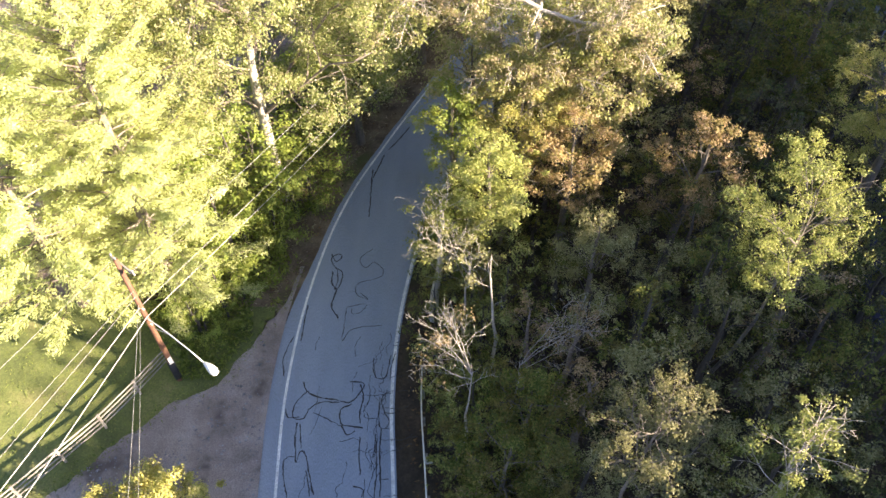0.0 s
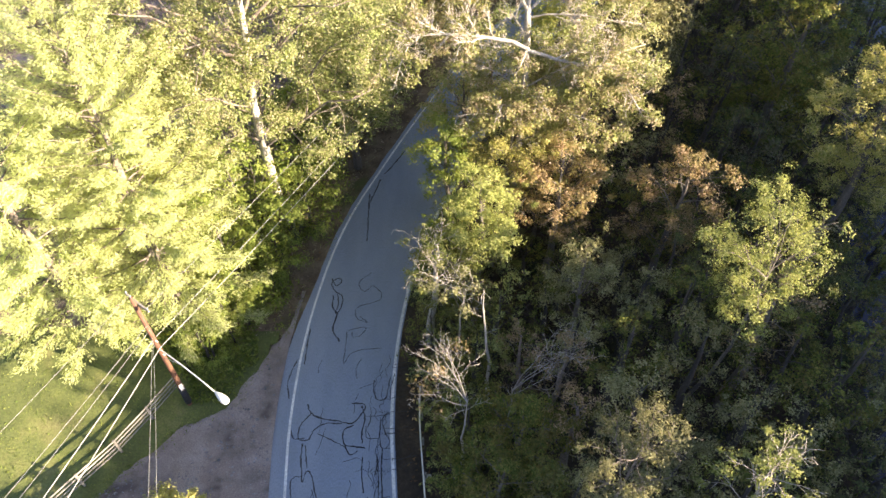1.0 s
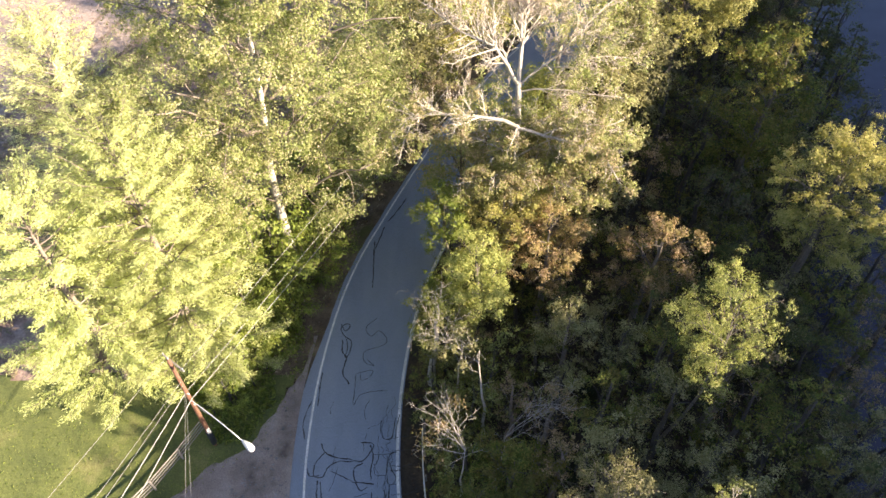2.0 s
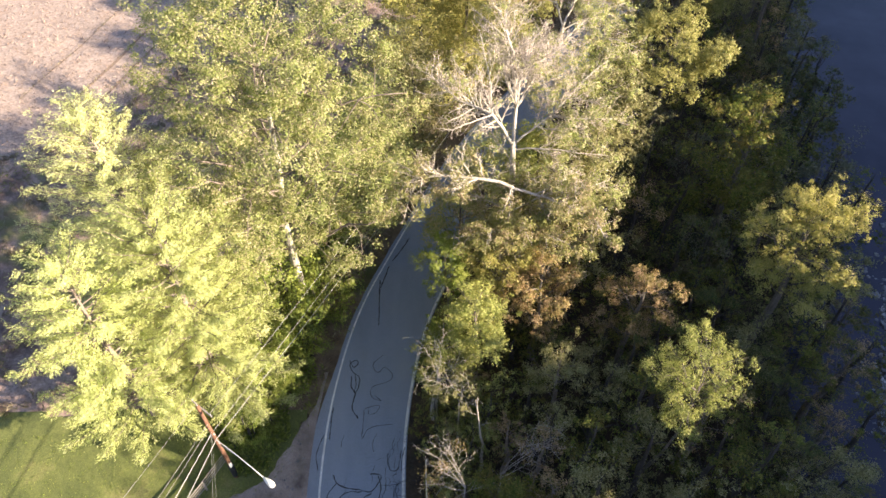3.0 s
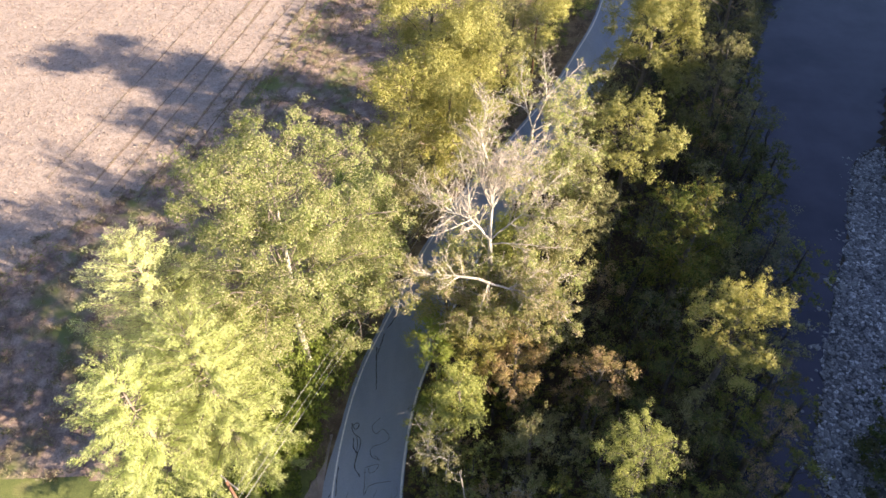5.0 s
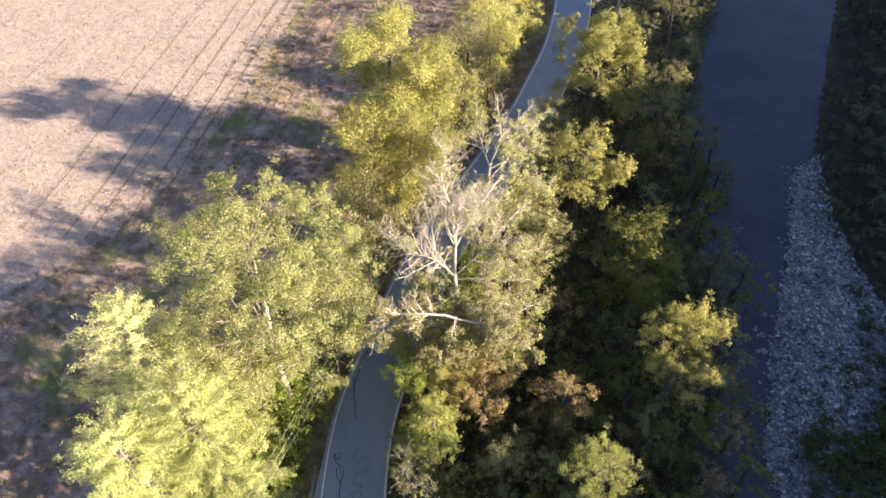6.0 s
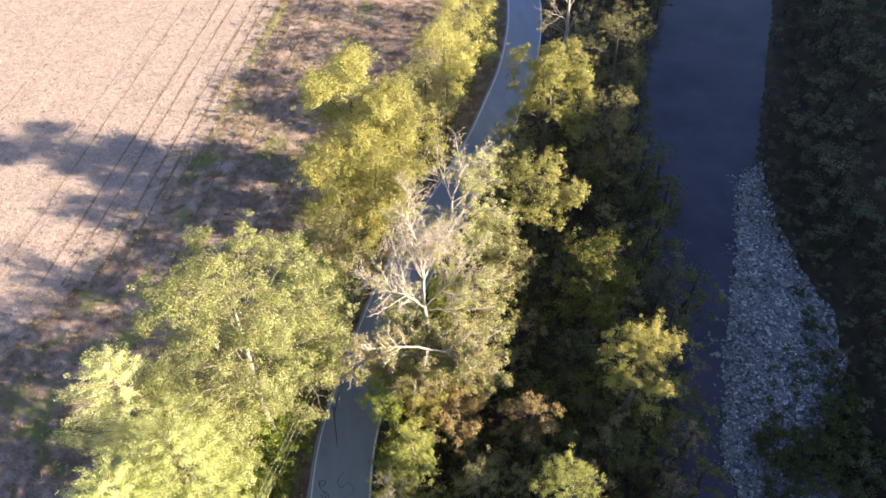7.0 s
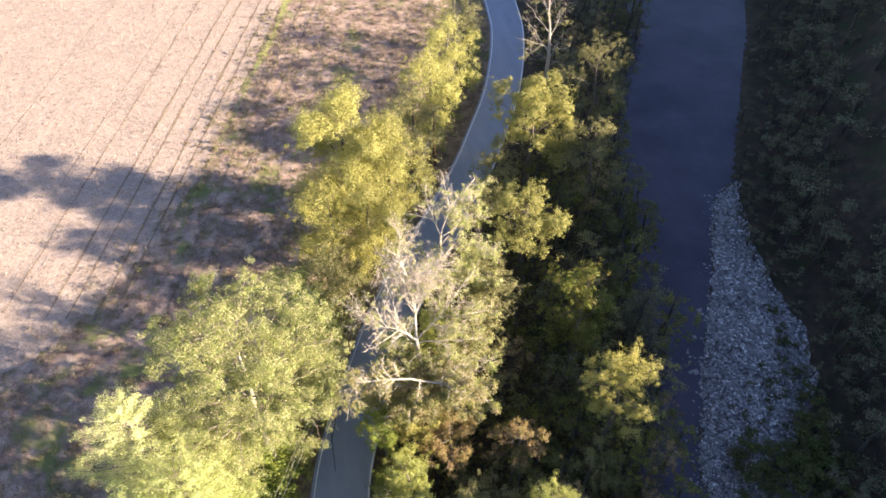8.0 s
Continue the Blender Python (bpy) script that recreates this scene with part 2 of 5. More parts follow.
# ---- mesh helpers ----
def mesh_of(name, verts, faces, material, smooth=False):
    me = bpy.data.meshes.new(name)
    verts = np.asarray(verts, dtype=np.float32)
    me.vertices.add(len(verts))
    me.vertices.foreach_set("co", verts.ravel())
    if isinstance(faces, np.ndarray):
        k = faces.shape[1]
        loops, starts = faces.ravel(), np.arange(0, faces.size, k)
    else:
        loops = np.array([i for f in faces for i in f], dtype=np.int32)
        starts = np.concatenate([[0], np.cumsum([len(f) for f in faces])[:-1]])
    me.loops.add(len(loops))
    me.loops.foreach_set("vertex_index", np.asarray(loops, dtype=np.int32))
    me.polygons.add(len(starts))
    me.polygons.foreach_set("loop_start", np.asarray(starts, dtype=np.int32))
    me.materials.append(material)
    me.update(calc_edges=True)
    me.validate()
    me.polygons.foreach_set("use_smooth", [smooth] * len(me.polygons))
    return me


def part(name, me, parent, label="", at=None, kind=""):
    ob = new(name, me)
    ob.parent = parent
    if at is not None:
        ob.matrix_basis = at
    return tagged(ob, label, kind=kind)


def structure(name, me, label, category):
    return tagged(new(name, me), label, category, kind="structure")


def tubes(lines, sides=6):
    """Tapered tubes along many lines [(points, radii)], as verts and faces."""
    V, Fc, base = [], [], 0
    for pts, rad in lines:
        P = np.asarray(pts, dtype=float)
        n = len(P)
        T = np.gradient(P, axis=0)
        T /= np.linalg.norm(T, axis=1)[:, None] + 1e-9
        ref = np.where(np.abs(T[:, 2:3]) > 0.9, np.array([[1.0, 0, 0]]), np.array([[0, 0, 1.0]]))
        A = np.cross(T, ref)
        A /= np.linalg.norm(A, axis=1)[:, None] + 1e-9
        B = np.cross(T, A)
        k = sides if rad[0] > 0.04 else 4 if rad[0] > 0.02 else 3
        ang = np.arange(k) * 2 * math.pi / k
        ring = P[:, None] + (A[:, None] * np.cos(ang)[None, :, None] + B[:, None] * np.sin(ang)[None, :, None]) * np.asarray(rad)[:, None, None]
        V.append(ring.reshape(-1, 3))
        for i in range(n - 1):
            for j in range(k):
                a, b = base + i * k + j, base + i * k + (j + 1) % k
                Fc.append((a, b, b + k, a + k))
        Fc.append(tuple(range(base + (n - 1) * k, base + n * k)))
        base += n * k
    return np.concatenate(V), Fc


def tube_mesh(name, lines, material, sides=6):
    v, f = tubes(lines, sides)
    return mesh_of(name, v, f, material, True)


def leaves_mesh(name, C, size, width, material, rng, up=0.6, along=None, follow=0.0, face=None):
    """One small pointed leaf at each place of C; face: the way out of the crown, to which they turn."""
    n = len(C)
    N = rng.normal(size=(n, 3)) * (1.0 if face is None else 0.55)
    N[:, 2] = np.abs(N[:, 2]) + up
    if face is not None:
        N += face * 0.9
    N /= np.linalg.norm(N, axis=1)[:, None]
    T = rng.normal(size=(n, 3))
    if along is not None:
        T = T * (1 - follow) + along * follow * 2
    T -= N * np.sum(T * N, axis=1)[:, None]
    T /= np.linalg.norm(T, axis=1)[:, None] + 1e-9
    B = np.cross(N, T)
    s = (size * rng.uniform(0.65, 1.35, n))[:, None]
    foot, wing = C - T * s * 0.45 - N * s * 0.1, B * s * width * 0.48
    V = np.stack([foot + wing, C + T * s * 0.6, foot - wing], axis=1).reshape(-1, 3)
    return mesh_of(name, V, np.arange(3 * n, dtype=np.int32).reshape(-1, 3), material)


def box_mesh(name, size, material, bevel=0.0, at=(0, 0, 0)):
    bm = bmesh.new()
    bmesh.ops.create_cube(bm, size=1.0, matrix=Matrix.Translation(at) @ Matrix.Diagonal((*size, 1)))
    if bevel:
        bmesh.ops.bevel(bm, geom=bm.edges[:], offset=bevel, segments=2, affect="EDGES")
    me = bpy.data.meshes.new(name)
    bm.to_mesh(me)
    bm.free()
    me.materials.append(material)
    return me


# ---- the plan: road, river and lie of the land ----
def spline(points, step=1.0):
    P = np.array(points, dtype=float)
    P = np.vstack([2 * P[0] - P[1], P, 2 * P[-1] - P[-2]])
    out = []
    for i in range(1, len(P) - 2):
        k = max(2, int(np.linalg.norm(P[i + 1] - P[i]) / step))
        u = np.linspace(0, 1, k, endpoint=False)[:, None]
        a, b, c, d = P[i - 1:i + 3]
        out.append(0.5 * (2 * b + (c - a) * u + (2 * a - 5 * b + 4 * c - d) * u ** 2 + (3 * b - a - 3 * c + d) * u ** 3))
    return np.vstack(out + [P[-2:-1]])


def across(line):
    T = np.gradient(line, axis=0)
    T /= np.linalg.norm(T, axis=1)[:, None]
    return np.stack([T[:, 1], -T[:, 0]], axis=1)


def signed(line, X, Y):
    """Distance of places to a line, positive to its right."""
    P = np.stack([np.ravel(X), np.ravel(Y)], axis=1)
    Nn = across(line)
    out = np.empty(len(P))
    for i in range(0, len(P), 4000):
        D = P[i:i + 4000, None] - line[None]
        q = np.argmin((D ** 2).sum(2), axis=1)
        rows = np.arange(len(q))
        dist = np.sqrt((D[rows, q] ** 2).sum(1))
        out[i:i + 4000] = dist * np.sign((D[rows, q] * Nn[q]).sum(1) + 1e-12)
    return out.reshape(np.shape(X))


def sm(v, a, b):
    u = np.clip((v - a) / (b - a), 0, 1)
    return u * u * (3 - 2 * u)


EDGE_LEFT = spline([(20, -190), (8, -120), (-2, -60), (-6, -20), (-7.9, 4), (-8.63, 14.3), (-8.98, 20), (-8.75, 26), (-7.86, 32), (-6.55, 37), (-4.56, 42), (-1.84, 48.2),
                    (1.84, 55.8), (7.1, 64.4), (13.3, 73), (19.2, 81.9), (23.6, 89.9), (28.2, 98.8), (31.7, 107.9), (34.0, 115.5), (35.4, 123), (36.6, 140), (36, 165), (30, 230)])
ROAD_W = 6.1
ROAD = EDGE_LEFT + across(EDGE_LEFT) * ROAD_W / 2
BANK_LEFT = spline([(-60, -160), (-20, -95), (8, -55), (21, -20), (28, 8), (33, 26), (37, 38), (40.4, 47), (44.5, 66), (51, 86), (61, 107), (72, 128), (86, 155), (110, 200), (150, 260)], 2)
BANK_RIGHT = spline([(-30, -165), (5, -95), (30, -55), (42, -20), (46, 8), (50.5, 28), (55.8, 33.5), (58.8, 39.5), (60.0, 46), (60.0, 52), (61.0, 61), (64.8, 71.5), (75.6, 90.3), (83, 103.2), (91.5, 118), (108, 152), (130, 195), (170, 255)], 2)
BAR_LINE = spline([(47, 2), (40, 14), (37.8, 26), (42.0, 35.5), (45.2, 42.2), (47.6, 46.4), (53.6, 56.6), (57.6, 65.2), (61.6, 71.6), (66.5, 74)], 1)
CREST_AT = 96
# heights of the unseen crest, tuned to where its shade should end
PROFILE = ([-120, -60, -10, 4, 15, 20, 24, 30, 37, 45, 52, 58, 70, 77, 82, 90, 110, 170], [11, 12.5, 13.4, 13.8, 14.2, 15.6, 12.6, 10.7, 9.9, 11.6, 13.8, 8.8, 12.4, 12.6, 8, 10.5, 12.5, 13])


def wobble(X, Y, scale, seed=0.0):
    """Cheap smooth unevenness, about -1 to 1."""
    return (np.sin(X * scale + 1.7 * np.sin(Y * scale * 0.8 + seed)) + np.sin(Y * scale * 1.13 + 1.3 * np.sin(X * scale * 0.9 + 2 + seed)) + np.sin((X + Y) * scale * 0.61 + seed * 2)) / 3


def ground(X, Y):
    X, Y = np.asarray(X, dtype=float), np.asarray(Y, dtype=float)
    r = signed(ROAD, X, Y)
    bl, br = signed(BANK_LEFT, X, Y), signed(BANK_RIGHT, X, Y)
    u = -r - 3.9
    upland = 0.8 + 2.2 * sm(Y, 30, 52)
    z_left = -0.18 * sm(u, 0, 1.2) * (1 - sm(u, 1.5, 4)) * sm(Y, 26, 32) + upland * sm(u, 1.5, 11) - 0.5 * sm(u, 60, 160)
    v = np.maximum(r - 4.6, 0)
    frac = v / np.maximum(v + np.maximum(-bl, 0), 0.1)
    z_right = -6.3 * (0.35 * frac + 0.65 * sm(frac, 0.0, 1.0)) + 0.25 * wobble(X, Y, 0.5) * sm(v, 1, 4)
    z = np.where(r < 0, z_left + 0.08 * wobble(X, Y, 0.6) * sm(u, 3, 8), z_right)
    z = np.where(np.abs(r) < 4.0, -0.05, z)
    bed = -6.35 - 0.5 * sm(bl, 0, 4)
    bar = -6.0 + 0.13 * np.clip(signed(BAR_LINE, X, Y), -5, 4) + 0.07 * wobble(X, Y, 0.9, 3)
    bed = np.where((Y > 0) & (Y < 74), np.maximum(bed, bar), bed)
    rise = sm(br, -3.0, 0.5)
    bed = np.maximum(bed, bed * (1 - rise) - 5.6 * rise)
    z = np.where(bl > 0, bed, z)
    q = 0.37 * X + 0.93 * Y
    crest = np.interp(q, *PROFILE) + CREST_AT * 0.37 - 1.5
    s = 0.93 * X - 0.37 * Y
    hill = -5.6 + np.maximum(crest + 5.6, 10) * np.minimum(sm(br, 3, 60), 0.12 + 0.88 * sm(s, CREST_AT - 62, CREST_AT + 3)) + 0.3 * wobble(X, Y, 0.4)
    return np.where(br > 0, np.maximum(np.where(br < 4, bed, -9), hill), z)


def axis_steps(lo, hi, step, far_lo, far_hi):
    core = np.arange(lo, hi + step / 2, step)
    out_lo, out_hi, a, b, g = [], [], lo, hi, step
    while a > far_lo or b < far_hi:
        g *= 1.35
        if a > far_lo:
            a -= g
            out_lo.append(a)
        if b < far_hi:
            b += g
            out_hi.append(b)
    return np.concatenate([out_lo[::-1], core, out_hi])


def sheet(name, xs, ys, height, material, keep=None):
    X, Y = np.meshgrid(xs, ys)
    Z = height(X, Y)
    n, k = len(ys), len(xs)
    idx = np.arange(n * k).reshape(n, k)
    Fq = np.stack([idx[:-1, :-1], idx[:-1, 1:], idx[1:, 1:], idx[1:, :-1]], axis=-1).reshape(-1, 4)
    if keep is not None:
        cx, cy = (X[:-1, :-1] + X[1:, 1:]) / 2, (Y[:-1, :-1] + Y[1:, 1:]) / 2
        Fq = Fq[keep(cx, cy).ravel()]
    V = np.stack([X, Y, Z], axis=-1).reshape(-1, 3)
    used = np.unique(Fq)
    back = np.full(len(V), -1)
    back[used] = np.arange(len(used))
    return mesh_of(name, V[used], back[Fq].astype(np.int32), material, True)


GX, GY = axis_steps(-75, 112, 1.0, -1500, 1500), axis_steps(5, 150, 1.0, -1500, 1800)
structure("ground", sheet("ground", GX, GY, ground, SOIL), "dark leaf-strewn valley ground with patches of green", "ground")


def lay(X, Y):
    """The height of the ground sheet itself, between its corners."""
    i = np.clip(np.searchsorted(GX, X) - 1, 0, len(GX) - 2)
    j = np.clip(np.searchsorted(GY, Y) - 1, 0, len(GY) - 2)
    fx, fy = (X - GX[i]) / (GX[i + 1] - GX[i]), (Y - GY[j]) / (GY[j + 1] - GY[j])
    return GROUND_Z[j, i] * (1 - fx) * (1 - fy) + GROUND_Z[j, i + 1] * fx * (1 - fy) + GROUND_Z[j + 1, i] * (1 - fx) * fy + GROUND_Z[j + 1, i + 1] * fx * fy


GROUND_Z = ground(*np.meshgrid(GX, GY))


def zed(x, y):
    return float(lay(np.array([x], dtype=float), np.array([y], dtype=float))[0])


# road, edge lines, tar
def ribbon(name, line, offs, z, material, cuts=1):
    N = across(line)
    cols = np.linspace(offs[0], offs[1], cuts + 1)
    V = np.concatenate([np.column_stack([line + N * c, np.full(len(line), z)])[None] for c in cols]).transpose(1, 0, 2).reshape(-1, 3)
    k, n = len(cols), len(line)
    idx = np.arange(n * k).reshape(n, k)
    Fq = np.stack([idx[:-1, :-1], idx[:-1, 1:], idx[1:, 1:], idx[1:, :-1]], axis=-1).reshape(-1, 4)
    return mesh_of(name, V, Fq.astype(np.int32), material)


shoulder_in = 0.62 * sm(ROAD[:, 1], 23, 31) + 0.06 * wobble(ROAD[:, 1], ROAD[:, 1], 1.3) * sm(ROAD[:, 1], 23, 31)
ROAD_SIDE = ROAD + across(ROAD) * (-4.05 + shoulder_in)[:, None]


def road_mesh():
    cols = [ROAD_SIDE * (1 - w) + (ROAD + across(ROAD) * 3.2) * w for w in np.linspace(0, 1, 8)]
    V = np.stack(cols, axis=1)
    n, k = V.shape[:2]
    idx = np.arange(n * k).reshape(n, k)
    Fq = np.stack([idx[:-1, :-1], idx[:-1, 1:], idx[1:, 1:], idx[1:, :-1]], axis=-1).reshape(-1, 4)
    return mesh_of("road", np.concatenate([V, np.full((n, k, 1), 0.03)], axis=2).reshape(-1, 3), Fq.astype(np.int32), ASPHALT)


structure("road", road_mesh(), "worn grey asphalt country road bending through the trees", "road")
structure("edge_line_1", ribbon("edge_line", ROAD, (-3.13, -2.98), 0.036, PAINT), "worn white painted edge line on asphalt", "road marking")
structure("edge_line_2", ribbon("edge_line", ROAD, (2.92, 3.11), 0.036, PAINT), "worn white painted edge line on asphalt", "road marking")

ROW_WAY = np.array([0.307, 0.952])


def in_rows(a, l):
    """The place a metres across and l metres along the planted rows."""
    return a * ROW_WAY[1] + l * ROW_WAY[0] - 20, -a * ROW_WAY[0] + l * ROW_WAY[1] - 10


FIELD_EDGE = np.stack(in_rows(-29.8 - 26 * (1 - sm(np.linspace(-20, 240, 130), 5, 88)), np.linspace(-20, 240, 130)), axis=1)
FX, FY = np.arange(-140, 70, 1.0), np.arange(-10, 230, 1.0)


def field_mesh():
    """Planted rows 0.76 m apart as very low ridges."""
    across_row, along_row = np.arange(-160, -28.5, 0.38), np.arange(0, 232, 3.0)
    A, L = np.meshgrid(across_row, along_row)
    X, Y = in_rows(A, L)
    Z = lay(X, Y) + 0.10 + np.where(np.arange(len(across_row)) % 2, 0.0, 0.006)[None]
    idx = np.arange(A.size).reshape(A.shape)
    Fq = np.stack([idx[:-1, :-1], idx[:-1, 1:], idx[1:, 1:], idx[1:, :-1]], axis=-1).reshape(-1, 4)
    cx, cy = (X[:-1, :-1] + X[1:, 1:]) / 2, (Y[:-1, :-1] + Y[1:, 1:]) / 2
    Fq = Fq[(signed(FIELD_EDGE, cx, cy) < 0.6 * wobble(cx, cy, 0.9)).ravel()]
    return mesh_of("field", np.stack([X, Y, Z], axis=-1).reshape(-1, 3), Fq.astype(np.int32), STUBBLE)


BANK_GRASS = surface("dry_bank_grass", [(0.32, (0.085, 0.062, 0.040)), (0.5, (0.16, 0.118, 0.075)), (0.68, (0.25, 0.195, 0.125))], 0.6, 7, 0.95, 0.6, 0.05, patch=((0.085, 0.095, 0.03), 0.25, 0.55))
structure("field", field_mesh(), "pale harvested corn stubble field", "field")
RUT = surface("dark_rut", [(0.3, (0.15, 0.108, 0.082)), (0.6, (0.27, 0.20, 0.155))], 0.8, 8, 0.95, 0.5, 0.03)
RUTS = [-46.4, -40.5, -37.8, -34.1, -31.9, -25.4, -22.6, -49.9, -63.9]
for i, a in enumerate(RUTS):
    along = np.arange(62 if a > -48 else 85, 225, 1.5)
    weight = 0.5 if a < -48 else 1.0
    wide = (0.25 if -42 < a < -24 else 0.10) * weight * (0.55 + 0.45 * wobble(along, along * 0.3 + a, 0.45, a)) + 0.02
    V = []
    for side in (-1, 1):
        x, y = in_rows(a + 0.05 * np.sin(along * 0.4 + a) + side * wide, along)
        V.append(np.column_stack([x, y, lay(x, y) + 0.128]))
    V = np.stack(V, axis=1).reshape(-1, 3)
    k = np.arange(len(along) - 1) * 2
    structure("wheel_rut_%d" % (i + 1), mesh_of("wheel_rut", V, np.stack([k, k + 1, k + 3, k + 2], axis=1).astype(np.int32), RUT), "dark rut between the stubble rows", "rut")


def patch_between(name, first, second, lift, material, cuts=6):
    """A sheet draped between two lines of equally many points."""
    V = np.concatenate([(first * (1 - w) + second * w)[None] for w in np.linspace(0, 1, cuts + 1)]).transpose(1, 0, 2)
    Z = lay(V[..., 0], V[..., 1]) + lift
    n, k = V.shape[:2]
    idx = np.arange(n * k).reshape(n, k)
    Fq = np.stack([idx[:-1, :-1], idx[:-1, 1:], idx[1:, 1:], idx[1:, :-1]], axis=-1).reshape(-1, 4)
    return mesh_of(name, np.concatenate([V, Z[..., None]], axis=2).reshape(-1, 3), Fq.astype(np.int32), material, True)


STRIP_GRASS = surface("strip_grass", [(0.3, (0.19, 0.20, 0.07)), (0.55, (0.29, 0.295, 0.11)), (0.75, (0.38, 0.35, 0.17))], 0.5, 9, 0.9, 0.5, 0.04)
along = np.arange(66, 225, 0.5)
half = np.clip((0.75 + 0.9 * wobble(along, along * 0.4, 0.33, 2) + 0.35 * wobble(along, along, 1.7)) * (0.12 + 0.88 * sm(along, 112, 124)) * (1 - 0.7 * sm(along, 140, 155)), 0.02, 2)
mid_row = -28.6 + 0.5 * wobble(along, along * 0.2, 0.21, 1)
structure("grass_strip", patch_between("grass_strip", np.stack(in_rows(mid_row - half, along), axis=1), np.stack(in_rows(mid_row + half, along), axis=1), 0.10, STRIP_GRASS, 2),
          "pale green grass strip along the field edge", "grass")
structure("field_verge", sheet("field_verge", FX, FY, lambda X, Y: lay(X, Y) + 0.05, WEEDS,
                               lambda X, Y: (signed(FIELD_EDGE, X, Y) > -2) & (signed(ROAD, X, Y) < -9 - wobble(X, Y, 0.7)) & (Y > 25.6 + 0.5 * wobble(X, Y, 1.0)) & ((X < -19) | (Y > 34))), "brown weeds and grass at the field edge", "verge")
shoulder = (ROAD - across(ROAD) * 3.35)[(ROAD[:, 1] > 25) & (ROAD[:, 1] < 140)]
far_side = shoulder - across(shoulder) * (5.2 + 0.7 * wobble(shoulder[:, 0], shoulder[:, 1], 0.6))[:, None]
structure("road_verge", patch_between("road_verge", far_side, shoulder, 0.045, BANK_GRASS, 8), "brown dry grass bank along the road", "verge")
GRAVEL_EDGE = spline([(-40, -12), (-27, 5), (-23, 10), (-19.7, 14.2), (-17.6, 16.7), (-15.3, 19.4), (-13.1, 20.8), (-11.9, 23.1), (-10.2, 26.2), (-9.3, 30)], 0.5)
structure("lawn", sheet("lawn", np.arange(-70, -9, 0.5), np.arange(-5, 34, 0.5), lambda X, Y: lay(X, Y) + 0.06, LAWN,
                        lambda X, Y: (signed(ROAD, X, Y) < -5) & (signed(FIELD_EDGE, X, Y) > 0) & (signed(GRAVEL_EDGE, X, Y) < 1.0) & (Y < 26.4 + 0.5 * wobble(X, Y, 1))), "sunlit mown green lawn", "lawn")
tip = np.arange(0, len(GRAVEL_EDGE) - 1, 0.25)
edge = np.stack([np.interp(tip, np.arange(len(GRAVEL_EDGE)), GRAVEL_EDGE[:, k]) for k in (0, 1)], axis=1)
edge = edge + across(edge) * (0.16 * wobble(edge[:, 0], edge[:, 1], 1.9) + 0.10 * wobble(edge[:, 0], edge[:, 1], 5.0, 2))[:, None]
near_road = ROAD - across(ROAD) * 3.95
kerb = np.stack([np.interp(edge[:, 1], near_road[:, 1], near_road[:, 0]), edge[:, 1]], axis=1)
structure("gravel_drive", patch_between("gravel_drive", edge, kerb, 0.085, GRAVEL, 14), "brown gravel pull-off beside the road", "driveway")
structure("water", sheet("water", np.arange(-70, 180, 4.0), np.arange(-170, 262, 4.0), lambda X, Y: X * 0 - 6.0, WATER,
                         lambda X, Y: (signed(BANK_LEFT, X, Y) > -8) & (signed(BANK_RIGHT, X, Y) < 8)), "dark slow river water reflecting the sky", "river")
tip = np.linspace(0, 1, 180)
shore = np.stack([np.interp(tip, np.linspace(0, 1, len(BAR_LINE)), BAR_LINE[:, k]) for k in (0, 1)], axis=1)
shore = shore + across(shore) * (0.5 * wobble(shore[:, 0], shore[:, 1], 0.7) + 0.3 * wobble(shore[:, 0], shore[:, 1], 2.0) + 0.1)[:, None]
back = np.stack([np.interp(shore[:, 1], BANK_RIGHT[:, 1], BANK_RIGHT[:, 0]) + 0.9 * wobble(shore[:, 1], shore[:, 1], 0.5) + 0.4 * wobble(shore[:, 1], shore[:, 1], 1.4, 1) + 1.0, shore[:, 1]], axis=1)
back[:, 0] = np.maximum(back[:, 0], shore[:, 0] + 0.2)
structure("gravel_bar", patch_between("gravel_bar", shore, back, 0.04, COBBLES, 16), "grey cobble gravel bar beside the river", "gravel bar")


# ---- trees ----
def bend(rng, a, b, n=5, sag=0.0, wild=0.06):
    """A slightly crooked line from a to b, arched by sag."""
    a, b = np.asarray(a, dtype=float), np.asarray(b, dtype=float)
    u = np.linspace(0, 1, n)[:, None]
    L = np.linalg.norm(b - a)
    off = np.cumsum(rng.normal(size=(n, 3)), axis=0) * wild * L / n ** 0.5
    off -= off[0] + (off[-1] - off[0]) * u
    P = a + (b - a) * u + off
    P[:, 2] += sag * L * np.sin(math.pi * u[:, 0])
    return P


def crooked(rng, p, d, L, n, wild, rise):
    """A wandering line of length L from p, setting out along d and bending upwards by rise."""
    pts, d = [np.asarray(p, dtype=float)], np.asarray(d, dtype=float)
    for _ in range(n):
        d = d / np.linalg.norm(d) + rng.normal(size=3) * wild + np.array([0, 0, rise])
        d /= np.linalg.norm(d)
        pts.append(pts[-1] + d * L / n)
    return np.array(pts)


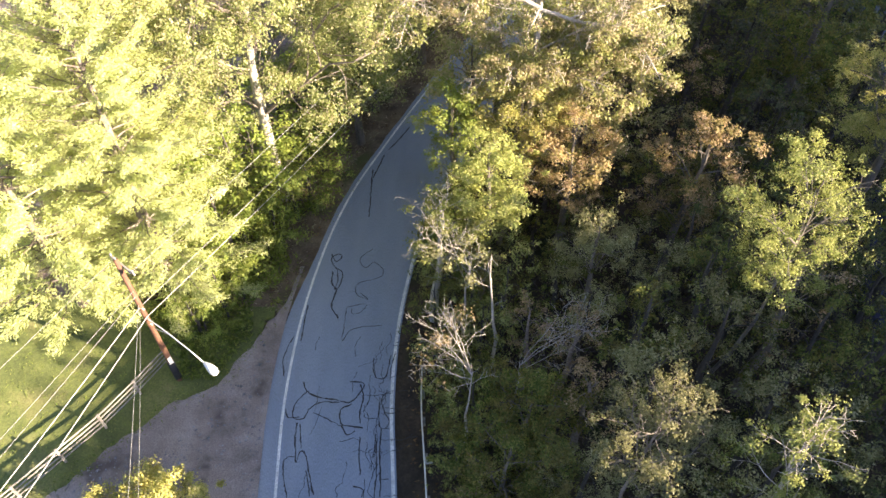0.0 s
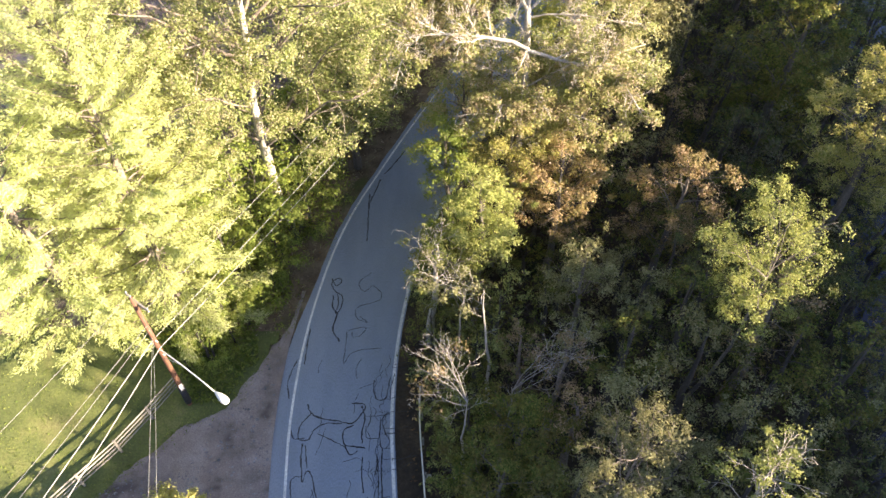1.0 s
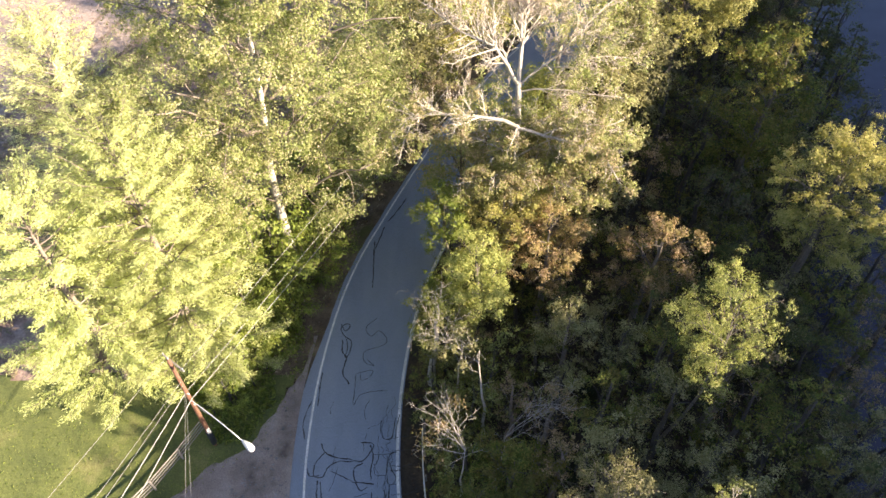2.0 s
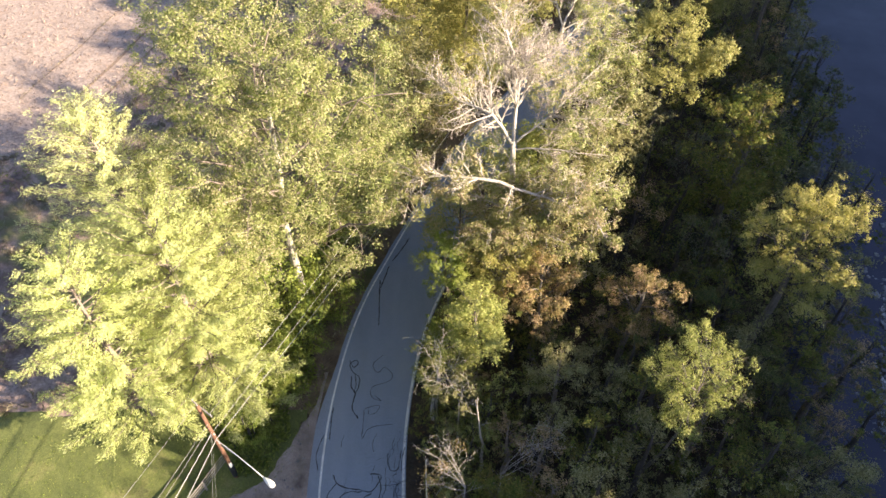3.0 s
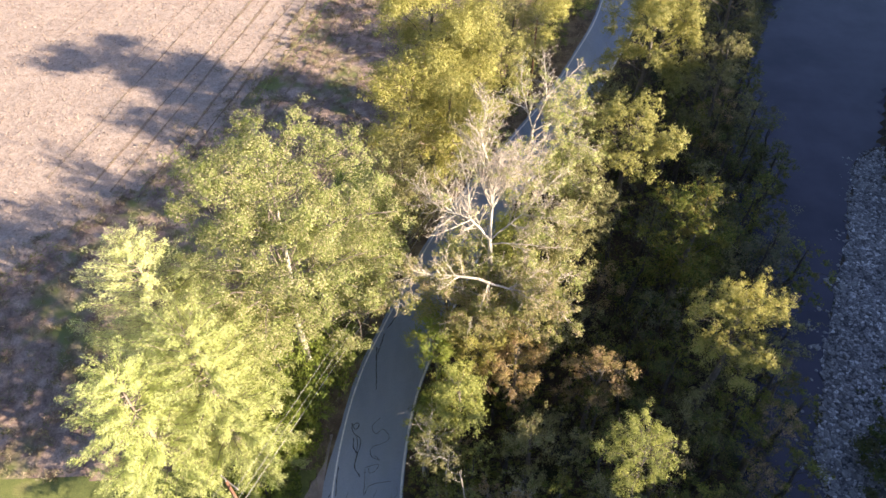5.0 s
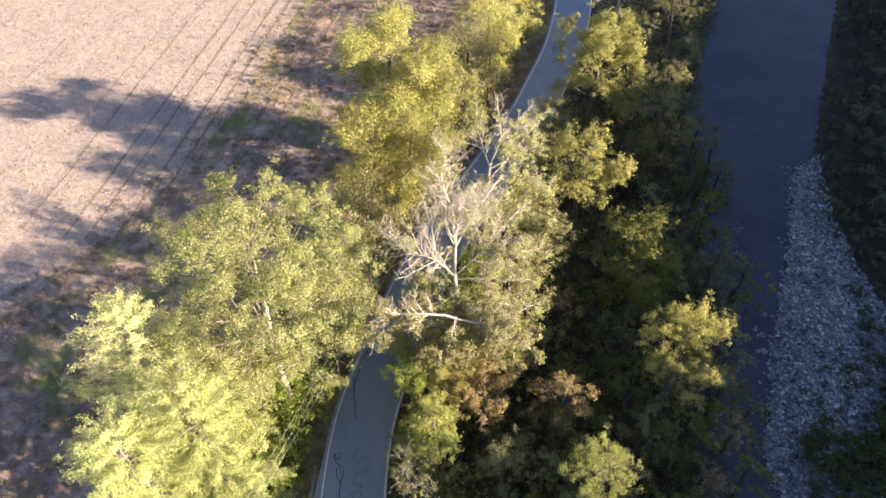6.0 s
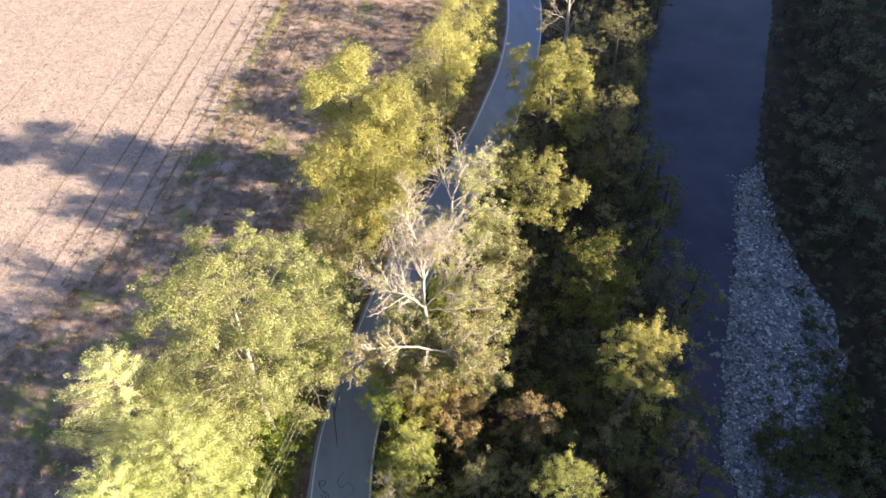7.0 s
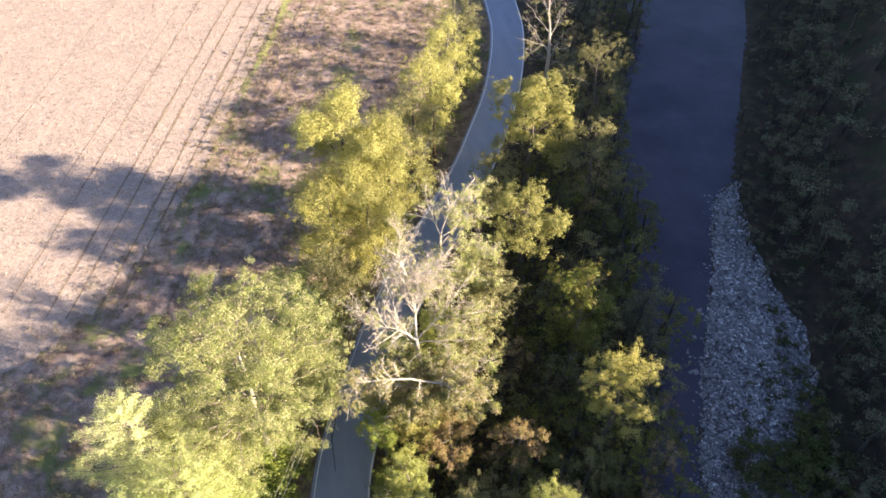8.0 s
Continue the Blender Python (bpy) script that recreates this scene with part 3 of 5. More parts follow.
def fork(rng, line, rads, depth, lines, ends, ratio=0.5, gap=0.8, rise=0.05, bare=0.3, wide=0.8, wild=0.2):
    """Side branches round a line, which wander and fork again; lines and ends are filled."""
    seg = np.r_[0, np.cumsum(np.linalg.norm(np.diff(line, axis=0), axis=1))]
    L, turn = seg[-1], rng.uniform(0, 6.28)
    s = bare * L + gap * rng.uniform(0, 0.6)
    way = np.gradient(line, axis=0)
    while s < L:
        u = s / L
        p, t = (np.array([np.interp(s, seg, q[:, k]) for k in range(3)]) for q in (line, way))
        t /= np.linalg.norm(t) + 1e-9
        turn += 2.4 + rng.normal() * 0.5
        a = np.cross(t, (0, 0, 1.0) if abs(t[2]) < 0.9 else (1.0, 0, 0))
        a /= np.linalg.norm(a)
        d = t * 0.8 + (a * math.cos(turn) + np.cross(t, a) * math.sin(turn)) * wide * rng.uniform(0.7, 1.3)
        l = max(0.3, ratio * L * (1.1 - 0.7 * u) * rng.uniform(0.55, 1.2))
        r = max(0.011, np.interp(s, seg, rads) * 0.55)
        n = 2 if l < 0.8 else 3 if l < 1.7 else 5
        branch = crooked(rng, p, d, l, n, wild, rise)
        tip = np.linspace(r, max(0.007, r * 0.35), n + 1)
        lines.append((branch, tip))
        if depth > 0 and l > 0.7:
            fork(rng, branch, tip, depth - 1, lines, ends, ratio, gap * 0.62, rise, 0.2, wide, wild)
        ends.append(branch[-1])
        s += gap * rng.uniform(0.6, 1.4)
    ends.append(line[-1])


def skeleton(rng, H, R, low, n_limb, stems=(), top=0.9, splits=7, twigs=3, trunk_r=None, squash=1.0, first=0.0, thin=1.0):
    """Trunk, limbs and twig ends of a broadleaf tree of height H and crown radius R whose crown begins at height low.
    stems: limbs given as (start height, end place) beside the free ones."""
    r0 = trunk_r or 0.018 * H + 0.05
    trunk = bend(rng, (0, 0, -0.4), (rng.normal() * 0.02 * H, rng.normal() * 0.02 * H, H * top), 8, 0, 0.03)
    at = lambda h: np.array([np.interp(h, trunk[:, 2], trunk[:, i]) for i in (0, 1)] + [h])
    wood, limbs, ends, lobes = [(trunk, r0 * np.linspace(1.25, 0.12, 8))], [], [], []
    zc, hh = (low + H) / 2, (H - low) / 2
    plan = list(stems)
    for i in range(n_limb):
        f = (i + 0.5) / n_limb
        h = low + (H - low) * (0.12 + 0.80 * f)
        az = first + i * 2.399 + rng.normal() * 0.3
        reach = R * squash * math.sqrt(max(0.06, 1 - ((h - zc) / hh) ** 2)) * rng.uniform(0.62, 1.05)
        e = np.array([math.cos(az) * reach, math.sin(az) * reach, h])
        e[:2] += at(h)[:2]
        plan.append((max(low * 0.6, h - reach * rng.uniform(0.5, 0.9)), e))
    plan.append((H * top * 0.8, at(H * top) + np.array([0, 0, H * (1 - top) * 0.6])))
    for h0, e in plan:
        e = np.asarray(e, dtype=float)
        s = at(min(h0, H * top * 0.95))
        main = bend(rng, s, e, 6, 0.10, 0.07)
        L = np.linalg.norm(e - s)
        rl = min(r0 * 0.40, 0.010 * L + 0.012) * thin
        rads = rl * np.linspace(1, 0.25, 6)
        lines = [(main, rads)]
        own = []
        fork(rng, main, rads, 1 if twigs else 0, lines, own, 0.55, max(0.4, L / splits), 0.06, 0.3, 0.95)
        ends += own
        lobes.append((e, max(0.9, min(R * 0.45, 0.42 * L + 0.4))))
        limbs.append(lines)
    return wood, limbs, np.array(ends), lobes


def build_tree(name, x, y, H, R, low, leaf, bark, n_leaf, seed, label, category="tree", size=0.2, width=0.7, n_limb=9, stems=(), spread=0.36, splits=7, twigs=3, top=0.9,
               trunk_r=None, lean=0.0, bare_above=None, base=None, squash=1.0, group="", up=0.2, fine=True, limb_bark=None, per_bunch=90, thin=1.0, gaps=0.22):
    rng = np.random.default_rng(seed)
    n_leaf, size = int(n_leaf * 1.75), size * 0.78
    z0 = zed(x, y) if base is None else base
    thing = new(name)
    thing.location = (x, y, z0)
    tagged(thing, label, category, group)
    wood, limbs, ends, lobes = skeleton(rng, H - z0, R, low - z0, n_limb, [(h - z0, (ex - x, ey - y, ez - z0)) for h, (ex, ey, ez) in stems], top, splits, twigs, trunk_r, squash, thin=thin)
    part("trunk", tube_mesh("trunk", wood, bark, 8), thing)
    for lines in limbs:
        if bark is BARK_WHITE and not limb_bark:
            spray = part("limb", tube_mesh("limb", lines[:1], bark, 6), thing)
            part("twig_spray", tube_mesh("twig_spray", lines[1:], BARK_TAN, 5), spray, "fine tan twigs", kind="stuff")
        else:
            part("limb", tube_mesh("limb", lines if fine else lines[:1], limb_bark or bark, 5 if fine else 4), thing)
    if n_leaf:
        E = ends
        if bare_above is not None:
            keep = rng.uniform(size=len(E)) > np.clip((E[:, 2] - (bare_above - z0)) / 4, 0, 0.93)
            E = E[keep] if keep.any() else E[:1]
        heart = np.array([c for c, _ in lobes])
        leafy_crown(rng, thing, E, n_leaf, per_bunch, spread, size, width, leaf, up, heart, np.array([0, 0, (low + H) / 2 - z0]), R, gaps)
    return thing


def leafy_crown(rng, thing, E, n_leaf, per_bunch, spread, size, width, leaf, up, heart, mid, R, gaps=0.22):
    """Leaves in loose bunches about the twig ends E, gathered in boughs with gaps between."""
    P, a = E * 2.3, rng.uniform(0, 6.28, 3)
    thick = (np.sin(P[:, 0] + a[0] + 1.3 * np.sin(P[:, 2] * 0.8)) + np.sin(P[:, 1] + a[1] + 1.3 * np.sin(P[:, 0] * 0.7)) + np.sin(P[:, 2] * 1.1 + a[2] + 1.2 * np.sin(P[:, 1] * 0.9))) / 3
    some = thick > gaps - 0.44 + rng.normal(size=len(E)) * 0.12
    E = E[some] if some.sum() > 10 else E
    want = max(12, n_leaf // per_bunch)
    if want > len(E):
        E = np.concatenate([E, E[rng.integers(0, len(E), want - len(E))] + rng.normal(size=(want - len(E), 3)) * spread * 1.5])
    E = E[rng.permutation(len(E))[:want]]
    pick = rng.integers(0, len(E), n_leaf)
    girth = rng.uniform(0.45, 1.5, len(E))[pick][:, None]
    D = rng.normal(size=(n_leaf, 3)) * 0.55
    C = E[pick] + D * 1.05 * spread * girth * np.array([1.0, 1.0, 0.7])
    own = heart[np.argmin(((E[:, None] - heart[None]) ** 2).sum(2), axis=1)]
    face = C - own[pick]
    face = 0.6 * face / (np.linalg.norm(face, axis=1)[:, None] + 1e-6) + 0.5 * (C - mid) / R + 0.6 * (C - E[pick]) / spread
    part("crown", leaves_mesh("crown", C, size, width, leaf, rng, up, face=face * 0.6), thing)


def limbed_tree(name, trunk, radii, limbs, leaf, n_leaf, seed, label, leafy, size=0.12, spread=0.30, per_bunch=38, gap=0.28):
    """A tree with known main limbs, each (start radius, places); leafy: the share of leafy twigs at given places."""
    rng = np.random.default_rng(seed)
    x, y = trunk[0]
    foot = np.array([x, y, zed(x, y)])
    thing = tagged(new(name), label, "tree")
    thing.location = foot
    stem = np.vstack([(0, 0, -0.4), np.array(trunk[1:]) - foot])
    stem = np.vstack([bend(rng, p, q, 4, 0, 0.03)[:-1] for p, q in zip(stem[:-1], stem[1:])] + [stem[-1:]])
    part("trunk", tube_mesh("trunk", [(stem, np.linspace(radii[0], radii[1], len(stem)))], BARK_WHITE, 9), thing)
    ends = []
    for r, places in limbs:
        P = np.array(places) - foot
        P = np.vstack([bend(rng, p, q, 3, 0.02, 0.05)[:-1] for p, q in zip(P[:-1], P[1:])] + [P[-1:]])
        rads = np.linspace(r, max(0.018, r * 0.25), len(P))
        own = []
        fork(rng, P, np.maximum(rads, 0.03), 2, own, ends, 0.42, gap, 0.05, 0.2, 0.9, 0.22)
        limb = part("limb", tube_mesh("limb", [(P, rads)] + [q for q in own if q[1][0] > 0.02], BARK_WHITE, 6), thing)
        part("twig_spray", tube_mesh("twig_spray", [(q, r * 1.15) for q, r in own if r[0] <= 0.02], BARK_TAN, 3), limb, "fine tan twigs", kind="stuff")
    E = np.array(ends)
    E = E[rng.uniform(size=len(E)) < leafy(E[:, 0] + x, E[:, 1] + y, E[:, 2] + foot[2])]
    hearts = np.array([np.array(p[-1]) - foot for _, p in limbs])
    leafy_crown(rng, thing, E, n_leaf, per_bunch, spread, size, 0.75, leaf, 0.2, hearts, np.array(limbs[0][1][0]) - foot, 7.0, 0.22)
    return thing


def build_larch(name, x, y, H, R, low, n_branch, n_leaf, seed, label, needles, power=0.75, size=0.15, droop=0.05, fluff=0.13):
    """A feathery conifer: sweeping boughs, each a flat plume of forward-swept sprays, with gaps between the plumes."""
    rng = np.random.default_rng(seed)
    z0 = zed(x, y)
    Ht, lo = H - z0, low - z0
    thing = tagged(new(name), label, "tree")
    thing.location = (x, y, z0)
    trunk = bend(rng, (0, 0, -0.4), (rng.normal() * 0.3, rng.normal() * 0.3, Ht * 0.985), 9, 0, 0.02)
    part("trunk", tube_mesh("trunk", [(trunk, (0.017 * Ht + 0.05) * np.linspace(1.1, 0.06, 9))], BARK_TWIG, 8), thing)
    cs, al, wts, outs = [], [], [], []
    for i in range(n_branch):
        f = ((i + rng.uniform(0, 1)) / n_branch) ** 0.85
        h = lo + (Ht - lo) * f
        L = R * (1 - f ** 1.3) ** power * rng.uniform(0.62, 1.12) + 0.6
        az = i * 2.399 + rng.normal() * 0.3
        out = np.array([math.cos(az), math.sin(az), 0])
        s = np.array([np.interp(h, trunk[:, 2], trunk[:, k]) for k in (0, 1)] + [h])
        e = s + out * L + np.array([0, 0, L * (0.10 + 0.30 * f + 1.2 * f ** 4 - droop)])
        main = bend(rng, s, e, 7, -0.07, 0.05)
        lines = [(main, (0.012 * L + 0.012) * np.linspace(1, 0.15, 7))]
        side = np.array([-out[1], out[0], 0])
        k = max(8, int(L * 4.2))
        for j in range(k):
            u = 0.2 + 0.8 * (j + rng.uniform()) / k
            p = np.array([np.interp(u, np.linspace(0, 1, 7), main[:, q]) for q in range(3)])
            reach = (0.32 + 0.26 * L * (1.12 - u)) * rng.uniform(0.5, 1.2)
            d = side * (1 if j % 2 else -1) * rng.uniform(0.35, 0.85) + out * 0.9 + np.array([0, 0, 0.16 + 0.16 * rng.normal()])
            d /= np.linalg.norm(d)
            if L > 2.0 and j % 2:
                lines.append((np.array([p, p + d * reach]), np.array([0.012, 0.005])))
            cs.append((p, p + d * reach))
            al.append(d)
            wts.append((reach + 0.25) * rng.uniform(0.5, 1.4))
            outs.append(out)
        part("bough", tube_mesh("bough", lines, BARK_TWIG, 5), thing)
    cs, al, wts, outs = np.array(cs), np.array(al), np.array(wts), np.array(outs)
    pick = rng.choice(len(cs), n_leaf, p=wts / wts.sum())
    u = rng.uniform(0.0, 1.12, n_leaf)[:, None]
    C = cs[pick, 0] * (1 - u) + cs[pick, 1] * u + rng.normal(size=(n_leaf, 3)) * np.array([fluff, fluff, fluff * 0.8])
    part("crown", leaves_mesh("crown", C, size, 0.3, needles, rng, 0.2, al[pick], 0.72, face=outs[pick] * 0.5), thing)
    return thing


# the two feathery conifers beside the lawn
build_larch("larch_tree", -20.5, 32.0, 24.8, 9.4, 3.0, 130, 165000, 11, "tall pale yellow-green feathery conifer beside the lawn", LEAF_PALE, 0.8)
build_larch("larch_tree", -16.6, 27.2, 21.4, 5.2, 2.0, 120, 130000, 12, "broad bright yellow-green feathery conifer behind the power pole", LEAF_LIME, 0.42)
build_larch("larch_tree", -22.2, 26.2, 19.6, 5.6, 2.2, 95, 98000, 13, "bright yellow-green feathery conifer at the lawn's edge", LEAF_LIME, 0.5)

# pale-barked sycamores over the road
build_tree("sycamore_tree", -11.2, 36.3, 31.0, 9.0, 7.5, LEAF_SYCAMORE, BARK_WHITE, 115000, 21, "tall sycamore with white trunk and yellow-green leaves", n_limb=34, size=0.145, splits=8, twigs=4, trunk_r=0.36, spread=0.42, limb_bark=BARK_TWIG, per_bunch=75, width=0.75, gaps=0.0)
limbed_tree("sycamore_tree", [(6.0, 39.4), (6.1, 39.9, 8.0), (5.84, 40.18, 15.3)], (0.36, 0.20), [
    (0.14, [(5.84, 40.18, 15.1), (4.95, 39.8, 17.0), (4.09, 39.5, 18.5), (2.9, 39.5, 19.2), (1.7, 39.5, 19.8), (0.4, 40.8, 20.2), (-0.6, 42.5, 20.1)]),
    (0.07, [(4.09, 39.5, 18.5), (4.0, 41.0, 20.0), (3.6, 42.6, 21.3), (3.3, 44.0, 22.5)]),
    (0.06, [(4.09, 39.5, 18.5), (2.6, 38.6, 18.6), (1.2, 38.0, 18.4), (0.4, 37.6, 18.9)]),
    (0.045, [(2.9, 39.5, 19.2), (2.2, 41.0, 20.6), (1.2, 42.2, 21.6)]),
    (0.15, [(5.84, 40.18, 15.2), (6.1, 42.0, 17.1), (6.18, 44.1, 19.3), (5.55, 45.4, 20.9), (5.3, 46.3, 21.7), (5.7, 47.3, 23.2), (5.9, 48.0, 24.5)]),
    (0.06, [(6.1, 42.0, 17.1), (5.3, 42.8, 19.0), (4.7, 44.0, 20.9), (4.2, 45.0, 22.4)]),
    (0.06, [(5.55, 45.4, 20.9), (4.6, 45.8, 21.5), (3.7, 46.6, 22.0), (2.9, 46.9, 22.5)]),
    (0.09, [(5.84, 40.18, 15.0), (7.4, 40.9, 16.0), (8.75, 41.65, 16.65), (10.2, 42.6, 17.8), (11.8, 43.8, 18.8), (13.2, 44.6, 19.4)]),
    (0.07, [(5.84, 40.1, 14.6), (8.0, 39.5, 15.2), (10.5, 39.2, 15.0), (13.0, 39.3, 14.6)]),
    (0.07, [(6.1, 42.0, 17.1), (7.6, 43.8, 18.5), (9.4, 45.4, 20.0), (10.8, 46.5, 21.0)]),
    (0.06, [(6.1, 39.9, 12.0), (9.0, 38.2, 12.8), (12.0, 37.5, 13.2), (13.4, 37.4, 12.8)]),
    (0.05, [(8.75, 41.65, 16.65), (10.8, 41.2, 16.6), (13.0, 41.4, 16.4), (14.6, 42.0, 16.0)]),
    (0.05, [(6.0, 39.9, 12.8), (4.2, 37.8, 14.0), (2.8, 36.8, 14.8)]), (0.05, [(6.0, 39.9, 12.2), (6.8, 37.6, 14.2), (7.4, 36.0, 15.0)]), (0.05, [(6.0, 40.0, 13.2), (4.4, 41.6, 15.0), (3.0, 43.0, 16.2)]),
    (0.06, [(6.1, 42.0, 17.0), (8.4, 44.8, 18.4), (10.2, 47.0, 19.2), (11.6, 48.6, 19.6)])],
    LEAF_SYCAMORE, 24000, 22, "half-bare sycamore with forked white limbs over the road", lambda x, y, z: np.clip(0.26 + 0.045 * (x - 6.5) + 0.09 * (17 - z), 0.08, 0.85))
limbed_tree("sycamore_tree", [(5.7, 37.0), (5.6, 36.2, 9.0), (5.24, 34.97, 15.75)], (0.28, 0.14), [
    (0.13, [(5.24, 34.97, 15.7), (3.6, 35.2, 16.2), (2.0, 35.4, 16.3), (0.2, 35.5, 16.4), (-1.3, 35.5, 16.3), (-2.4, 35.0, 15.8), (-3.2, 34.2, 15.2)]),
    (0.055, [(0.2, 35.5, 16.4), (-0.8, 36.6, 16.9), (-1.8, 37.3, 17.2)]),
    (0.045, [(-1.3, 35.5, 16.3), (-2.2, 36.2, 16.7), (-3.3, 36.6, 16.8)]),
    (0.045, [(-1.3, 35.5, 16.3), (-2.0, 34.0, 15.4), (-2.4, 32.8, 14.6)]),
    (0.11, [(5.24, 34.97, 15.6), (7.0, 34.6, 15.2), (9.4, 34.4, 14.8), (11.0, 33.6, 14.0), (12.0, 32.2, 12.8)]),
    (0.05, [(9.4, 34.4, 14.8), (10.8, 35.3, 15.2), (12.3, 35.8, 15.4)]),
    (0.05, [(5.24, 34.97, 15.6), (5.0, 33.9, 15.9), (4.4, 32.6, 15.6)]),
    (0.04, [(5.3, 35.2, 14.4), (5.1, 34.0, 13.2), (5.0, 33.0, 11.8)]),
    (0.06, [(5.6, 36.2, 10.5), (7.5, 34.0, 12.0), (9.5, 32.5, 12.2)]),
    (0.05, [(5.6, 36.2, 10.0), (3.0, 34.4, 11.6), (1.2, 33.4, 12.2)]),
    (0.06, [(5.45, 35.6, 12.6), (8.2, 36.2, 13.8), (11.0, 36.6, 14.0)]),
    (0.05, [(5.5, 35.8, 11.8), (5.9, 33.8, 13.2), (6.4, 32.0, 13.4)]), (0.05, [(5.5, 35.9, 11.2), (3.9, 33.6, 12.8), (3.4, 32.0, 13.0)]), (0.05, [(5.5, 35.7, 12.2), (3.2, 36.2, 13.6), (1.0, 36.4, 14.2)])],
    LEAF_TAN, 45000, 23, "leaning sycamore with pale limb reaching across the road", lambda x, y, z: np.clip(0.55 + 0.01 * x + 0.2 * (15 - z), 0.14, 0.97))
limbed_tree("sycamore_tree", [(10.6, 50.4), (10.6, 50.9, 10.0), (10.8, 51.5, 18.2)], (0.30, 0.14), [
    (0.11, [(10.8, 51.5, 18.0), (11.6, 52.6, 19.1), (12.2, 53.7, 20.1), (12.1, 55.0, 21.8), (12.0, 56.0, 23.5)]),
    (0.08, [(12.2, 53.7, 20.1), (13.2, 53.9, 21.0), (14.0, 53.9, 21.9), (15.4, 54.6, 23.0)]),
    (0.08, [(10.8, 51.5, 18.0), (10.3, 52.8, 19.4), (9.9, 54.0, 20.6), (9.9, 55.6, 22.5)]),
    (0.05, [(10.3, 52.8, 19.4), (8.8, 53.2, 19.9), (7.0, 53.8, 20.2)]),
    (0.06, [(10.8, 51.4, 17.8), (12.5, 51.6, 18.6), (14.5, 52.2, 19.2), (16.2, 52.8, 19.4)]),
    (0.05, [(10.65, 51.0, 13.5), (8.5, 50.0, 15.5), (6.5, 49.5, 16.5)]),
    (0.06, [(10.65, 51.0, 13.0), (13.0, 49.5, 14.8), (15.3, 49.2, 16.5), (17.0, 49.4, 16.2)]),
    (0.05, [(10.7, 51.2, 15.0), (11.5, 49.0, 17.0), (12.0, 47.5, 18.0)]),
    (0.05, [(10.7, 51.0, 14.0), (13.2, 47.6, 15.2), (15.6, 45.6, 15.0)]), (0.06, [(10.8, 51.4, 16.5), (13.4, 53.2, 18.0), (15.6, 55.2, 19.2), (17.0, 57.0, 19.8)]), (0.06, [(10.8, 51.4, 16.0), (9.2, 49.6, 17.6), (8.2, 47.8, 18.6)]),
    (0.06, [(10.8, 51.4, 16.8), (12.8, 49.6, 18.2), (14.6, 48.2, 18.8), (16.0, 47.4, 18.6)])],
    LEAF_SYCAMORE, 30000, 24, "half-bare white-limbed sycamore above the road bend", lambda x, y, z: np.clip(0.42 + 0.08 * (x - 12) + 0.10 * (18.5 - z), 0.14, 0.92))

# yellow and olive trees between the field and the road
TALL_YELLOW = "yellow autumn tree between the field and the road"
for i, (x, y, H, R, low, leaf, n) in enumerate([
        (2.4, 70.0, 25.4, 7.2, 5, LEAF_YELLOW, 56000), (-0.8, 61.5, 18.5, 5.4, 4, LEAF_BRIGHT, 20000), (7.0, 69.0, 22.0, 5.6, 4, LEAF_YELLOW, 28000), (3.4, 61.5, 17.5, 5.0, 3, LEAF_YELLOW, 20000),
        (12.6, 82.5, 15.0, 4.8, 3, LEAF_OLIVE, 11000), (16.8, 89.0, 16.4, 5.4, 3, LEAF_YELLOW, 16000), (21.6, 97.5, 16.2, 5.2, 3, LEAF_YELLOW, 12000), (25.2, 108.5, 16, 5.0, 3, LEAF_OLIVE, 9000),
        (-6.0, 54.5, 10, 4.0, 3, LEAF_SHRUB, 8000), (-6.4, 42.6, 13.5, 3.4, 3, LEAF_SYCAMORE, 9000), (-5.6, 46.8, 16.5, 4.0, 3, LEAF_SYCAMORE, 11000), (-1.8, 53.6, 15.5, 3.8, 3, LEAF_OLIVE, 11000)]):
    build_tree("roadside_tree", x, y, H, R, low, leaf, BARK_GREY, n, 40 + i, TALL_YELLOW if leaf is LEAF_YELLOW else "olive-green autumn tree on the road bank", n_limb=13, splits=9, twigs=0, fine=False, size=0.2, spread=0.5, per_bunch=32, gaps=-0.4, group="roadside trees")

